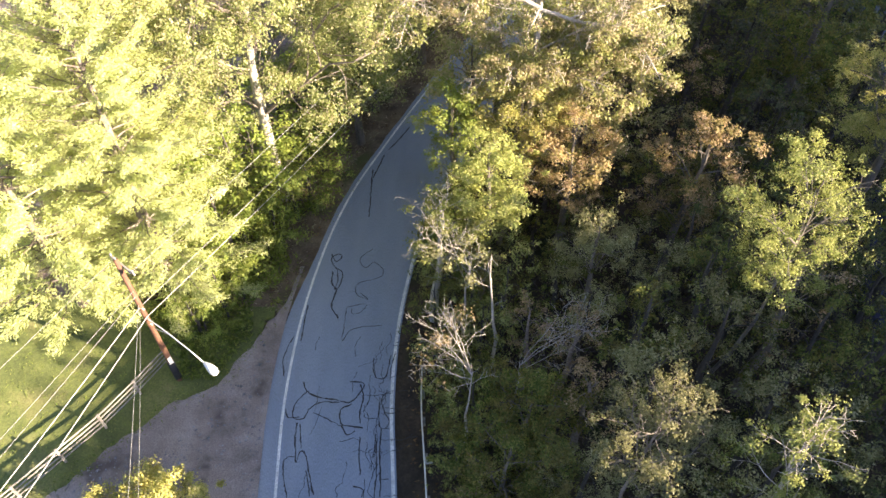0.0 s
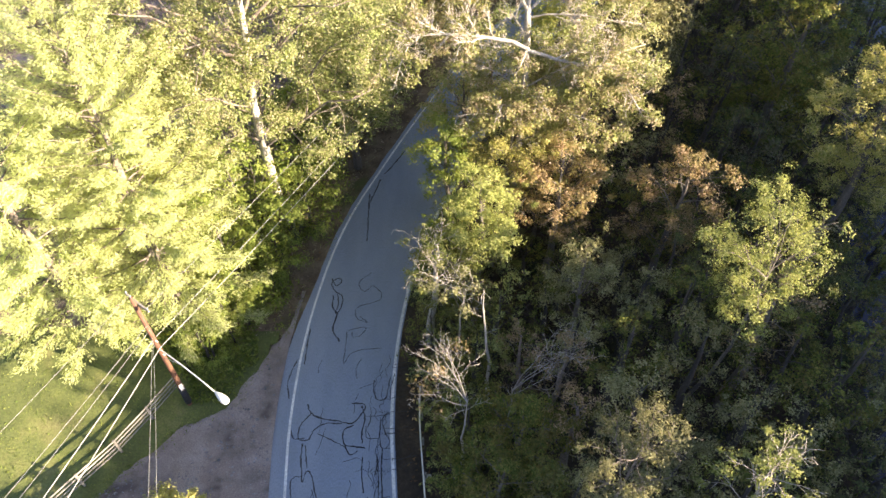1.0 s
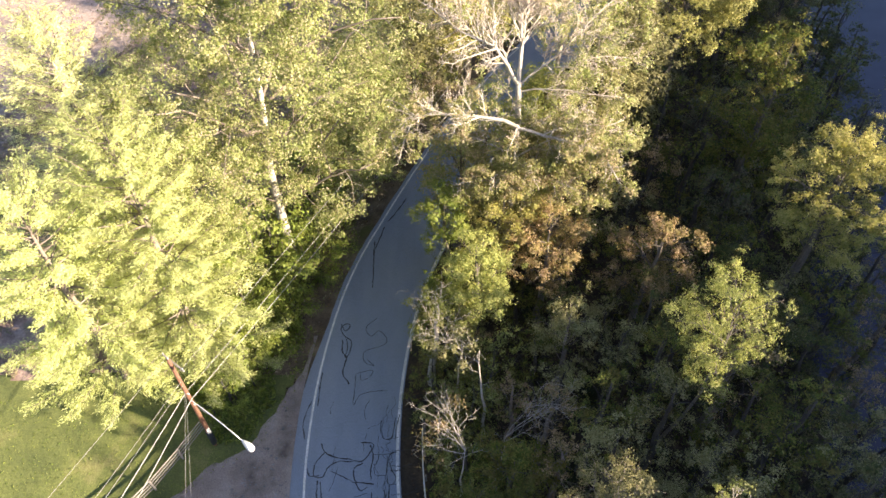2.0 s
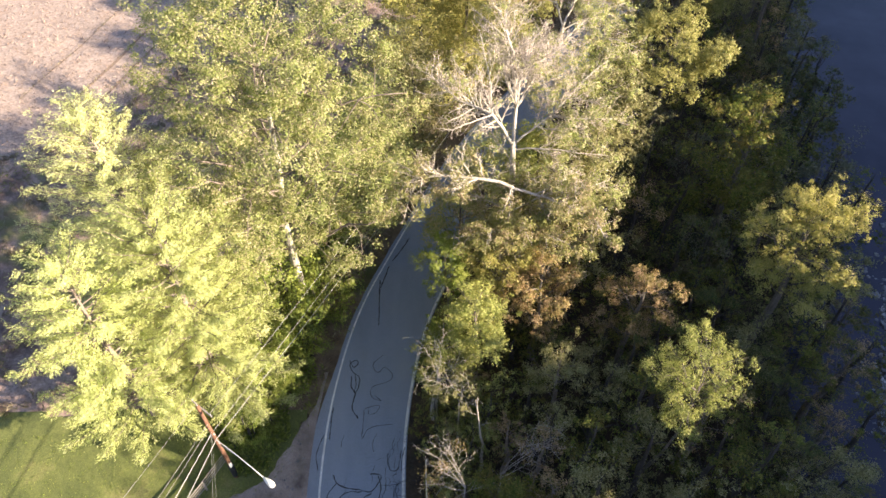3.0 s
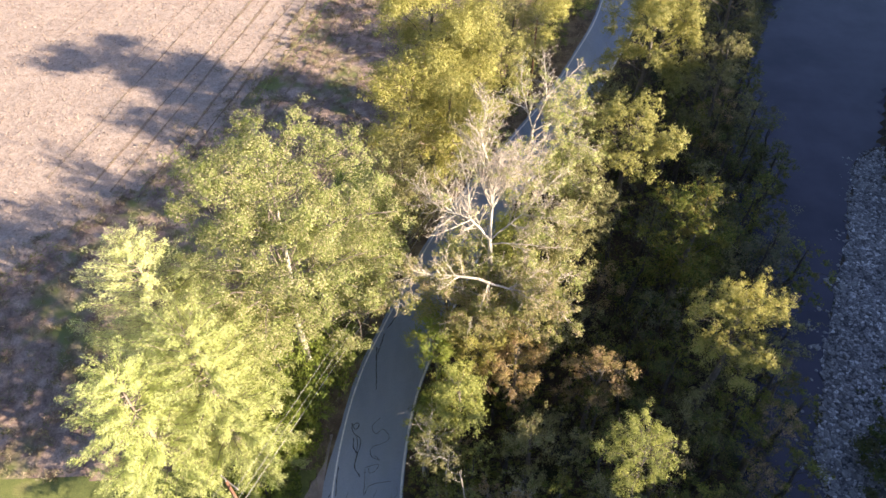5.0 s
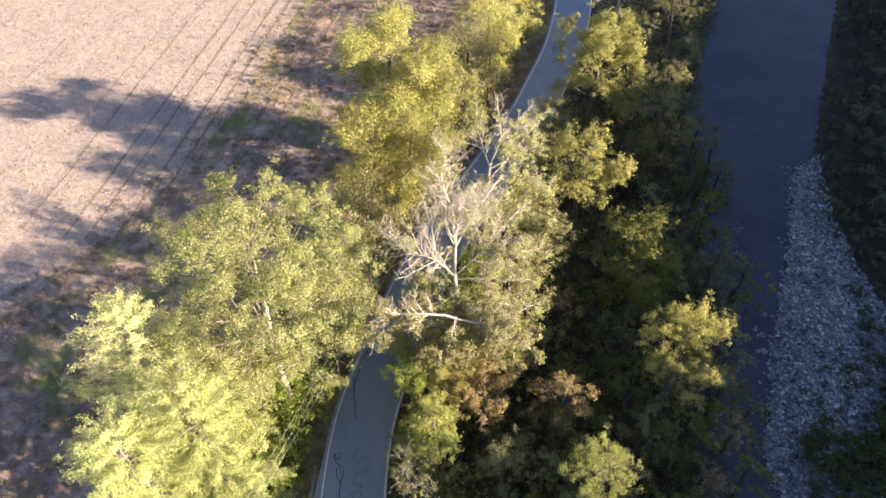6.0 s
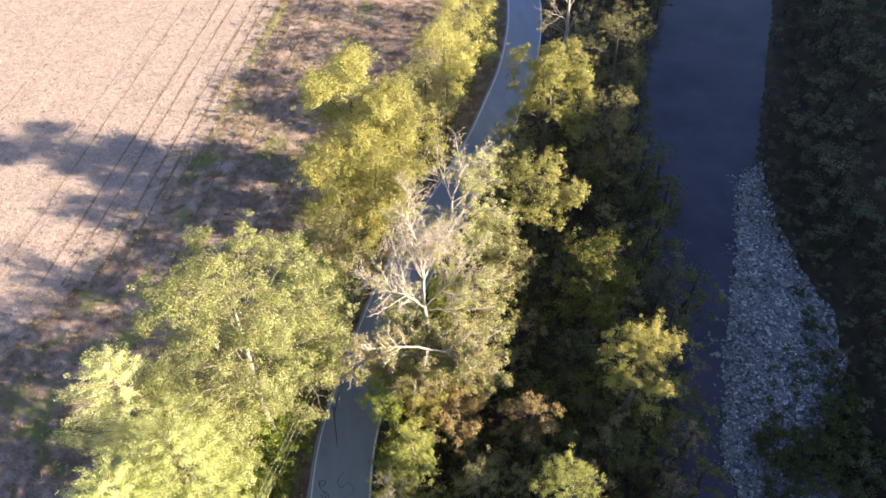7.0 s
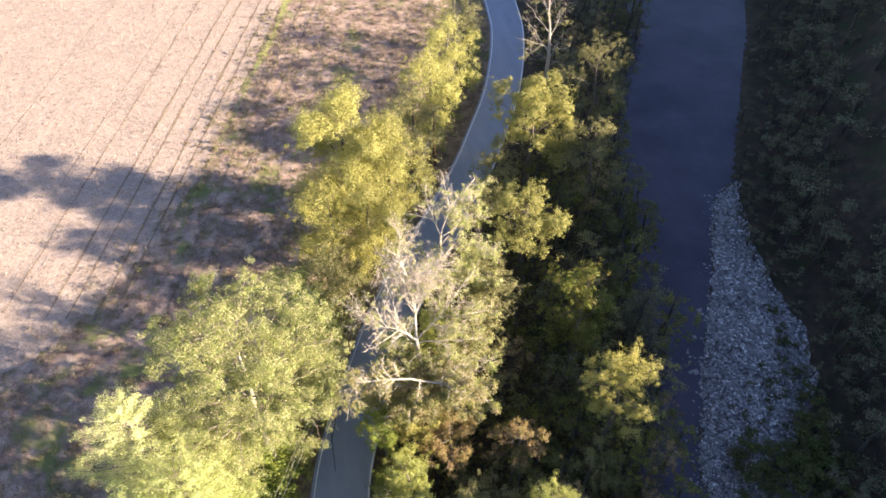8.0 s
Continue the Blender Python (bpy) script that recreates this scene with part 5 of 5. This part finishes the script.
for a, b, sag, r in [((*P1, 7.3), (*P2, 8.4), 1.0, 0.018), ((P1[0] + 0.15, P1[1] - 0.1, 6.6), (P2[0] + 0.15, P2[1] - 0.1, 7.6), 1.1, 0.023), ((P1[0] + 0.6, P1[1] - 0.45, 10.4), (P2[0] + 0.6, P2[1] - 0.4, 11.4), 0.9, 0.012),
                     ((*P1, 7.3), (-28.2, -16.1, 7.9), 0.6, 0.026), ((P1[0] + 0.15, P1[1] - 0.1, 6.6), (-25.9, -17.3, 7.4), 0.5, 0.026), ((P1[0] - 0.2, P1[1] + 0.1, 10.8), (-31.8, -9.3, 11.0), 0.7, 0.011),
                     ((P1[0] + 0.1, P1[1], 8.6), (-29.2, -9.7, 8.9), 0.6, 0.012), ((P1[0] + 0.1, P1[1], 8.2), (-28.4, -10.8, 8.5), 0.6, 0.012), ((*P1, 7.6), (-12.6, 4.0, 3.6), 0.3, 0.010), ((*P1, 7.4), (-12.0, 4.0, 3.4), 0.5, 0.008)]:
    cable(a, b, sag, r)


# ---- board fence by the lawn ----
FENCE = spline([(-15.9, 22.2), (-17.2, 19.6), (-18.2, 17.9), (-19.7, 15.8), (-21.2, 13.8), (-23.0, 11.6)], 0.4)


def board_fence():
    thing = tagged(new("board_fence"), "weathered grey four-rail board fence beside the lawn", "fence")
    thing.location = (FENCE[0, 0], FENCE[0, 1], zed(*FENCE[0]))
    seg = np.r_[0, np.cumsum(np.linalg.norm(np.diff(FENCE, axis=0), axis=1))]
    stops = np.arange(0, seg[-1], 2.45)
    pts = np.stack([np.interp(stops, seg, FENCE[:, i]) for i in (0, 1)], axis=1)
    to = lambda x, y, z: (x - thing.location[0], y - thing.location[1], z - thing.location[2])
    for p, q in zip(pts[:-1], pts[1:]):
        L, yaw, mid = np.linalg.norm(q - p), math.degrees(math.atan2(q[1] - p[1], q[0] - p[0])), (p + q) / 2
        z = zed(*mid)
        tilt = -math.degrees(math.atan2(zed(*q) - zed(*p), L))
        for k, hz in enumerate((0.3, 0.62, 0.94, 1.26)):
            part("rail", box_mesh("rail", (L + 0.06, 0.035, 0.11), WOOD_GREY, 0.006), thing, at=pose(*to(mid[0], mid[1], z + hz), 0, tilt, yaw) @ pose(0, -0.08 + 0.003 * k, 0))
    for p in pts:
        part("fence_post", box_mesh("fence_post", (0.13, 0.13, 1.9), WOOD_GREY, 0.012), thing, at=pose(*to(p[0], p[1], zed(*p) + 0.5), 0, 0, 35))


board_fence()


# ---- guardrail on the river side ----
def guardrail():
    thing = tagged(new("guardrail"), "galvanised steel guardrail above the river slope", "guardrail")
    line = ROAD + across(ROAD) * 4.75
    line = line[(line[:, 1] > -12) & (line[:, 1] < 22.5) & (line[:, 0] < 4)]
    N = across(line)
    thing.location = (*line[0], 0)
    prof = [(-0.02, 0.42), (-0.085, 0.47), (-0.085, 0.53), (-0.02, 0.58), (-0.085, 0.63), (-0.085, 0.69), (-0.02, 0.74), (0.0, 0.74), (0.0, 0.42)]
    V = np.concatenate([np.column_stack([line + N * o, np.full(len(line), z)])[:, None] for o, z in prof], axis=1) - np.array([*line[0], 0])
    n, k = len(line), len(prof)
    idx = np.arange(n * k).reshape(n, k)
    Fq = np.stack([idx[:-1], np.roll(idx, -1, 1)[:-1], np.roll(idx, -1, 1)[1:], idx[1:]], axis=-1).reshape(-1, 4)
    part("rail", mesh_of("rail", V.reshape(-1, 3), Fq.astype(np.int32), STEEL), thing)
    for i in range(1, n, 2):
        part("post", box_mesh("post", (0.12, 0.16, 1.3), WOOD_GREY, 0.01), thing, at=pose(*(line[i] + N[i] * 0.09 - line[0]), 0.1, 0, 0, math.degrees(math.atan2(N[i, 1], N[i, 0]))))


guardrail()


# ---- tar sealed cracks on the near road ----
def tar_line(points, w):
    P = spline(points, 0.12)
    rg = np.random.default_rng(len(P) * 7 + int(abs(points[0][0] * 100)))
    P = P + np.cumsum(rg.normal(size=P.shape), axis=0) * 0.010 + rg.normal(size=P.shape) * 0.012
    N = across(P)
    wid = 0.95 * w * rg.uniform(0.55, 1.25, len(P)) * (0.6 + 0.5 * np.abs(np.sin(np.arange(len(P)) * 0.37 + P[0, 0]))) * 0.5
    V = np.empty((len(P) * 2, 3))
    V[0::2, :2], V[1::2, :2], V[:, 2] = P - N * wid[:, None], P + N * wid[:, None], 0.037
    i = np.arange(len(P) - 1) * 2
    return mesh_of("tar_seal", V, np.stack([i, i + 1, i + 3, i + 2], axis=1).astype(np.int32), TAR)


TARS = []
TARS.append(tar_line([(-7.49, 30.91), (-7.13, 30.28), (-6.79, 30.66), (-7.1, 30.91), (-7.54, 30.53), (-7.18, 29.78), (-6.66, 29.3), (-6.67, 28.46), (-6.89, 27.87), (-7.09, 27.99)], 0.09))
TARS.append(tar_line([(-7.23, 29.42), (-7.21, 28.34), (-6.89, 27.87), (-7.07, 26.95), (-7.1, 26.39), (-6.65, 25.51)], 0.11))
TARS.append(tar_line([(-6.97, 29.54), (-6.79, 28.69), (-6.89, 27.87)], 0.08))
TARS.append(tar_line([(-4.74, 31.37), (-5.37, 30.78), (-5.47, 30.16), (-5.01, 29.71), (-4.47, 30.16), (-3.86, 29.42), (-4.1, 28.81), (-5.46, 28.34), (-5.4, 27.52), (-4.64, 27.11), (-5.13, 27.64)], 0.05))
TARS.append(tar_line([(-6.03, 26.5), (-4.88, 26.68), (-5.11, 26.12), (-5.63, 25.99), (-5.72, 26.39)], 0.05))
TARS.append(tar_line([(-6.06, 26.39), (-6.03, 25.08), (-6.03, 23.98), (-5.61, 24.76), (-4.76, 25.04), (-3.62, 25.12)], 0.05))
TARS.append(tar_line([(-8.53, 26.66), (-8.6, 25.51), (-8.59, 23.98)], 0.09))
TARS.append(tar_line([(-9.05, 24.34), (-9.35, 23.41), (-9.42, 22.41), (-9.18, 21.48)], 0.07))
TARS.append(tar_line([(-4.11, 22.71), (-4.02, 21.82), (-3.66, 21.29), (-3.25, 21.44), (-2.98, 22.81)], 0.08))
TARS.append(tar_line([(-8.07, 21.1), (-7.78, 20.5), (-7.16, 20.13), (-6.33, 19.99), (-5.26, 19.73), (-4.74, 20.32), (-4.55, 21.02), (-5.38, 21.15)], 0.10))
TARS.append(tar_line([(-7.78, 20.5), (-8.33, 19.77), (-8.37, 18.88), (-7.8, 18.79), (-7.56, 19.41), (-6.96, 19.8), (-5.99, 19.77)], 0.08))
TARS.append(tar_line([(-4.76, 20.97), (-4.56, 20.13), (-4.64, 19.05), (-4.56, 18.44)], 0.10))
TARS.append(tar_line([(-5.17, 19.68), (-5.75, 19.32), (-5.62, 18.44), (-5.13, 18.32), (-4.42, 18.22)], 0.10))
TARS.append(tar_line([(-5.61, 18.36), (-5.24, 17.76), (-4.87, 18.02)], 0.08))
TARS.append(tar_line([(-7.28, 19.14), (-6.36, 18.7), (-5.52, 18.27)], 0.07))
TARS.append(tar_line([(-8.84, 19.41), (-8.68, 18.84), (-8.04, 18.79)], 0.07))
TARS.append(tar_line([(-8.08, 18.53), (-8.04, 17.68), (-7.8, 16.2), (-7.62, 16.85), (-7.27, 16.52), (-7, 15.57), (-6.64, 14.5)], 0.09))
TARS.append(tar_line([(-7.91, 18.44), (-7.68, 17.01)], 0.07))
TARS.append(tar_line([(-7.88, 16.56), (-8.4, 16.44), (-8.42, 15.57), (-8.09, 14.32)], 0.07))
TARS.append(tar_line([(-7.24, 15.73), (-7.01, 15.11), (-6.84, 14.32)], 0.07))
TARS.append(tar_line([(-4.53, 17.68), (-4.53, 16.68), (-4.36, 15.49)], 0.08))
TARS.append(tar_line([(-3.39, 18.19), (-3.38, 16.68), (-3.31, 14.32)], 0.09))
TARS.append(tar_line([(-3.69, 17.85), (-3.53, 16.04), (-3.53, 14.32)], 0.07))
TARS.append(tar_line([(-3.59, 20.13), (-3.6, 19.05), (-3.47, 18.19), (-2.92, 18.15)], 0.07))
TARS.append(tar_line([(-3.12, 20.5), (-3.5, 19.95), (-3.2, 19.05), (-2.94, 18.53), (-3.15, 18.15)], 0.07))
TARS.append(tar_line([(-4.68, 14.88), (-4.15, 14.72), (-4.2, 14.32)], 0.08))
TARS.append(tar_line([(-3.22, 15.26), (-2.85, 15.29)], 0.07))
TARS.append(tar_line([(-4.57, 20.26), (-3.6, 20.32), (-2.87, 20.41)], 0.05))
TARS.append(tar_line([(-4.44, 19.59), (-4.31, 18.88), (-3.67, 18.79)], 0.04))
TARS.append(tar_line([(-3.07, 21.25), (-3.04, 22.21), (-2.83, 23.21)], 0.06))
TARS.append(tar_line([(-5.26, 39.37), (-5.27, 36.34), (-5.25, 34.36)], 0.12))
TARS.append(tar_line([(-2.66, 44.4), (-3.49, 42.66), (-4.11, 41.64)], 0.12))
TARS.append(tar_line([(-4.51, 40.98), (-5.2, 38.44)], 0.12))
# fine cracks wandering along the wheel tracks
rg = np.random.default_rng(31)
for _ in range(46):
    x0, y0 = rg.choice([-4.0, -3.6, -3.2, -5.3, -7.4], p=[0.3, 0.3, 0.2, 0.12, 0.08]) + rg.normal() * 0.2, rg.uniform(12, 24)
    way = np.array([0.05, 1.0]) if rg.uniform() < 0.62 else np.array([1.0, 0.15])
    steps = np.cumsum(way * 0.28 + rg.normal(size=(int(rg.integers(4, 9)), 2)) * 0.09, axis=0)
    TARS.append(tar_line([(x0 + a, y0 + b) for a, b in steps], 0.035))
for me in TARS:
    tagged(new("tar_seal", me), "black tar sealing a crack in the asphalt", "crack seal", "tar seals", "structure")



# ---- stones of the river bar ----
def stone_field(name, spots, sizes, seed, label):
    rg = np.random.default_rng(seed)
    n = len(spots)
    cube = np.array([(-1, -1, -1), (1, -1, -1), (1, 1, -1), (-1, 1, -1), (-0.7, -0.7, 0.8), (0.7, -0.7, 0.8), (0.7, 0.7, 0.8), (-0.7, 0.7, 0.8)]) * 0.5
    quads = np.array([(4, 5, 6, 7), (0, 1, 5, 4), (1, 2, 6, 5), (2, 3, 7, 6), (3, 0, 4, 7)])
    V = cube[None] * (1 + 0.28 * rg.normal(size=(n, 8, 3))) * np.stack([sizes, sizes * rg.uniform(0.6, 1, n), sizes * rg.uniform(0.35, 0.7, n)], axis=1)[:, None]
    a = rg.uniform(0, 6.28, n)
    c, s = np.cos(a)[:, None], np.sin(a)[:, None]
    V = np.stack([V[..., 0] * c - V[..., 1] * s, V[..., 0] * s + V[..., 1] * c, V[..., 2]], axis=-1) + spots[:, None]
    Fq = (quads[None] + 8 * np.arange(n)[:, None, None]).reshape(-1, 4)
    return tagged(new(name, mesh_of(name, V.reshape(-1, 3), Fq.astype(np.int32), STONE)), label, "stones", kind="stuff")


rg = np.random.default_rng(8)
X, Y = rg.uniform(36, 66, 60000), rg.uniform(5, 78, 60000)
inside = signed(BAR_LINE, X, Y)
ok = (inside > -0.35 * rg.exponential(0.7, len(X)) + 0.05) & (signed(BANK_RIGHT, X, Y) < 0.5) & (inside < 30)
X, Y = X[ok][:7500], Y[ok][:7500]
stone_field("bar_stones", np.column_stack([X, Y, np.maximum(lay(X, Y), -6.08) + 0.03]), rg.gamma(1.6, 0.09, len(X)) + 0.1, 9, "pale grey cobbles of the river gravel bar")

# the larger boulders, most of them along the waterline
BAR = bpy.data.objects["gravel_bar"]
BOULDERS = []
for i in range(7):
    bm = bmesh.new()
    bmesh.ops.create_icosphere(bm, subdivisions=1, radius=0.5)
    for v in bm.verts:
        v.co = Vector((v.co.x * 1.15, v.co.y * 0.85, v.co.z * 0.6)) * rg.uniform(0.75, 1.15)
    me = bpy.data.meshes.new("stone")
    bm.to_mesh(me)
    bm.free()
    me.materials.append(BOULDER)
    BOULDERS.append(me)
k = rg.integers(10, len(BAR_LINE) - 6, 190)
X = np.r_[BAR_LINE[k, 0] + rg.normal(size=190) * 1.3 + 0.5, rg.uniform(40, 61, 500)]
Y = np.r_[BAR_LINE[k, 1] + rg.normal(size=190) * 0.8, rg.uniform(20, 68, 500)]
ok = (signed(BAR_LINE, X, Y) > -2.2) & (signed(BANK_RIGHT, X, Y) < -0.8)
for x, y in zip(X[ok][:290], Y[ok][:290]):
    d = float(rg.gamma(2.2, 0.11) + 0.28)
    part("stone", BOULDERS[int(rg.integers(0, 7))], BAR, at=pose(x, y, max(zed(x, y), -6.12) + 0.1 * d, *rg.uniform(-14, 14, 2), rg.uniform(0, 360)) @ Matrix.Diagonal((d, d, d, 1)))

X, Y = rg.uniform(-25, -8, 9000), rg.uniform(5, 28, 9000)
ok = (signed(GRAVEL_EDGE, X, Y) > 0.1) & (signed(ROAD, X, Y) < -4.15) & (wobble(X, Y, 0.8, 5) > -0.25)
X, Y = X[ok][:2200], Y[ok][:2200]
stone_field("gravel_stones", np.column_stack([X, Y, lay(X, Y) + 0.09]), rg.gamma(1.5, 0.025, len(X)) + 0.035, 19, "loose grey-brown stones on the gravel pull-off")

# ---- corn stubble, weeds and ground cover ----
def blades(name, X, Y, size, width, material, label, category, lift=0.1, up=0.0, seed=3):
    rg = np.random.default_rng(seed)
    C = np.column_stack([X, Y, lay(X, Y) + lift * rg.uniform(0.3, 1.6, len(X))])
    return tagged(new(name, leaves_mesh(name, C, size, width, material, rg, up)), label, category, kind="stuff")


STRAW = leaf_material("dry_straw", [(0.0, (0.13, 0.09, 0.07)), (0.5, (0.32, 0.235, 0.185)), (1.0, (0.52, 0.415, 0.335))], (0.38, 0.29, 0.235), 0.6, 0.15)
BROWN_WEED = leaf_material("brown_weed", [(0.0, (0.24, 0.18, 0.14)), (0.6, (0.38, 0.29, 0.225)), (1.0, (0.54, 0.44, 0.355))], (0.27, 0.275, 0.12), 0.52, 0.35)
FALLEN = leaf_material("fallen_leaf", [(0.0, (0.06, 0.035, 0.02)), (0.6, (0.15, 0.085, 0.04)), (1.0, (0.26, 0.16, 0.07))], (0.10, 0.07, 0.03), 0.6, 0.1)
X, Y = rg.uniform(-90, 45, 120000), rg.uniform(25, 185, 120000)
ok = signed(FIELD_EDGE, X, Y) < 0
# stalks stand in rows
U = ROW_WAY
q = X * U[1] - Y * U[0]
q2 = np.round(q / 0.76) * 0.76 + rg.normal(size=len(q)) * 0.24
X, Y = X + (q2 - q) * U[1], Y - (q2 - q) * U[0]
blades("corn_stubble", X[ok][:70000], Y[ok][:70000], 0.40, 0.2, STRAW, "cut pale corn stalks standing in rows", "stubble", 0.2, 0.0)
X, Y = rg.uniform(-60, 25, 150000), rg.uniform(23, 130, 150000)
ok = (signed(FIELD_EDGE, X, Y) > -1.0 - rg.exponential(1.6, len(X)) + wobble(X, Y, 0.5)) & (signed(ROAD, X, Y) < -7) & (((X < -19) & (Y > 26)) | (Y > 34))
X, Y = X[ok][:3400], Y[ok][:3400]
tall = np.repeat(rg.gamma(2.0, 0.5, len(X)), 22)
X, Y = np.repeat(X, 22) + rg.normal(size=len(tall)) * 0.24, np.repeat(Y, 22) + rg.normal(size=len(tall)) * 0.24
blades("verge_weeds", X, Y, 0.42, 0.2, BROWN_WEED, "brown dead weeds and tufts of grass", "weeds", 0.42 * tall)
X, Y = rg.uniform(-14, 45, 60000), rg.uniform(8, 125, 60000)
rr = signed(ROAD, X, Y)
ok = (np.abs(rr) > 3.9) & (rr < 6.5) & (rr > -8.5) & ~((Y < 27) & (rr < 0))
ok2 = (rr < -4.1) & (rr > -8.6) & (Y > 26)
blades("bank_grass", X[ok2][:9000], Y[ok2][:9000], 0.3, 0.22, BROWN_WEED, "dry brown grass on the road bank", "grass", 0.15)
blades("fallen_leaves", X[ok][:16000], Y[ok][:16000], 0.16, 0.7, FALLEN, "brown fallen leaves along the road verge", "leaves", 0.06, 2.0)
X, Y = rg.uniform(-2, 70, 90000), rg.uniform(6, 125, 90000)
ok = (signed(ROAD, X, Y) > 5.6) & (signed(BANK_LEFT, X, Y) < -0.3)
X2, Y2 = rg.uniform(-18, -9, 14000), rg.uniform(21, 36, 14000)
ok2 = (signed(ROAD, X2, Y2) < -5.6 - 0.9 * wobble(X2, Y2, 0.9)) & (signed(GRAVEL_EDGE, X2, Y2) < -0.3) & (X2 + Y2 * 0.6 > -2.6 + 0.8 * wobble(X2, Y2, 0.8))
blades("bank_weeds", X2[ok2], Y2[ok2], 0.24, 0.5, LEAF_SHRUB, "low green weeds below the hedge", "weeds", 0.35)
blades("undergrowth", X[ok][:50000], Y[ok][:50000], 0.28, 0.6, LEAF_GREEN, "low dark undergrowth covering the slope", "undergrowth", 0.5)
X, Y = rg.uniform(-60, -9, 60000), rg.uniform(2, 33, 60000)
ok = (signed(ROAD, X, Y) < -5) & (signed(FIELD_EDGE, X, Y) > 0) & (signed(GRAVEL_EDGE, X, Y) < 0.1) & (Y < 24.5)
GRASS = leaf_material("grass_blade", [(0.0, (0.10, 0.15, 0.025)), (0.6, (0.20, 0.25, 0.05)), (1.0, (0.33, 0.33, 0.10))], (0.16, 0.2, 0.04), 0.6, 0.3)
blades("lawn_grass", X[ok][:26000], Y[ok][:26000], 0.15, 0.3, GRASS, "short green lawn grass", "grass", 0.07)
X, Y = rg.uniform(-50, 5, 60000), rg.uniform(38, 140, 60000)
d = signed(FIELD_EDGE, X, Y)
ok = (np.abs(d - 1.6) < 1.1 + 1.0 * wobble(X, Y, 0.45)) & (wobble(X, Y, 0.17, 4) > -0.3)
blades("edge_grass", X[ok][:6000], Y[ok][:6000], 0.3, 0.25, GRASS, "tufts of green grass along the field edge", "grass", 0.15)
a = rg.choice(np.array(RUTS[:7]), 9000) + rg.normal(size=9000) * 0.12
X, Y = in_rows(a, rg.uniform(62, 180, 9000))
blades("rut_weeds", X, Y, 0.22, 0.3, BROWN_WEED, "dead brown weeds along the ruts", "weeds", 0.2)
# grass tufts lapping over the gravel's edge
k = rg.integers(0, len(GRAVEL_EDGE), 2600)
X, Y = GRAVEL_EDGE[k, 0] + rg.normal(size=2600) * 0.28, GRAVEL_EDGE[k, 1] + rg.normal(size=2600) * 0.28
blades("edge_tufts", X, Y, 0.18, 0.25, GRASS, "grass tufts lapping over the gravel", "grass", 0.12)


# small pale concrete block behind the guardrail
block = new("concrete_block", box_mesh("concrete_block", (0.42, 0.32, 0.35), STONE_PALE, 0.04))
block.matrix_world = pose(-0.75, 16.3, zed(-0.75, 16.3) + 0.14, 0, 0, 12)
tagged(block, "pale concrete block behind the guardrail", "block")
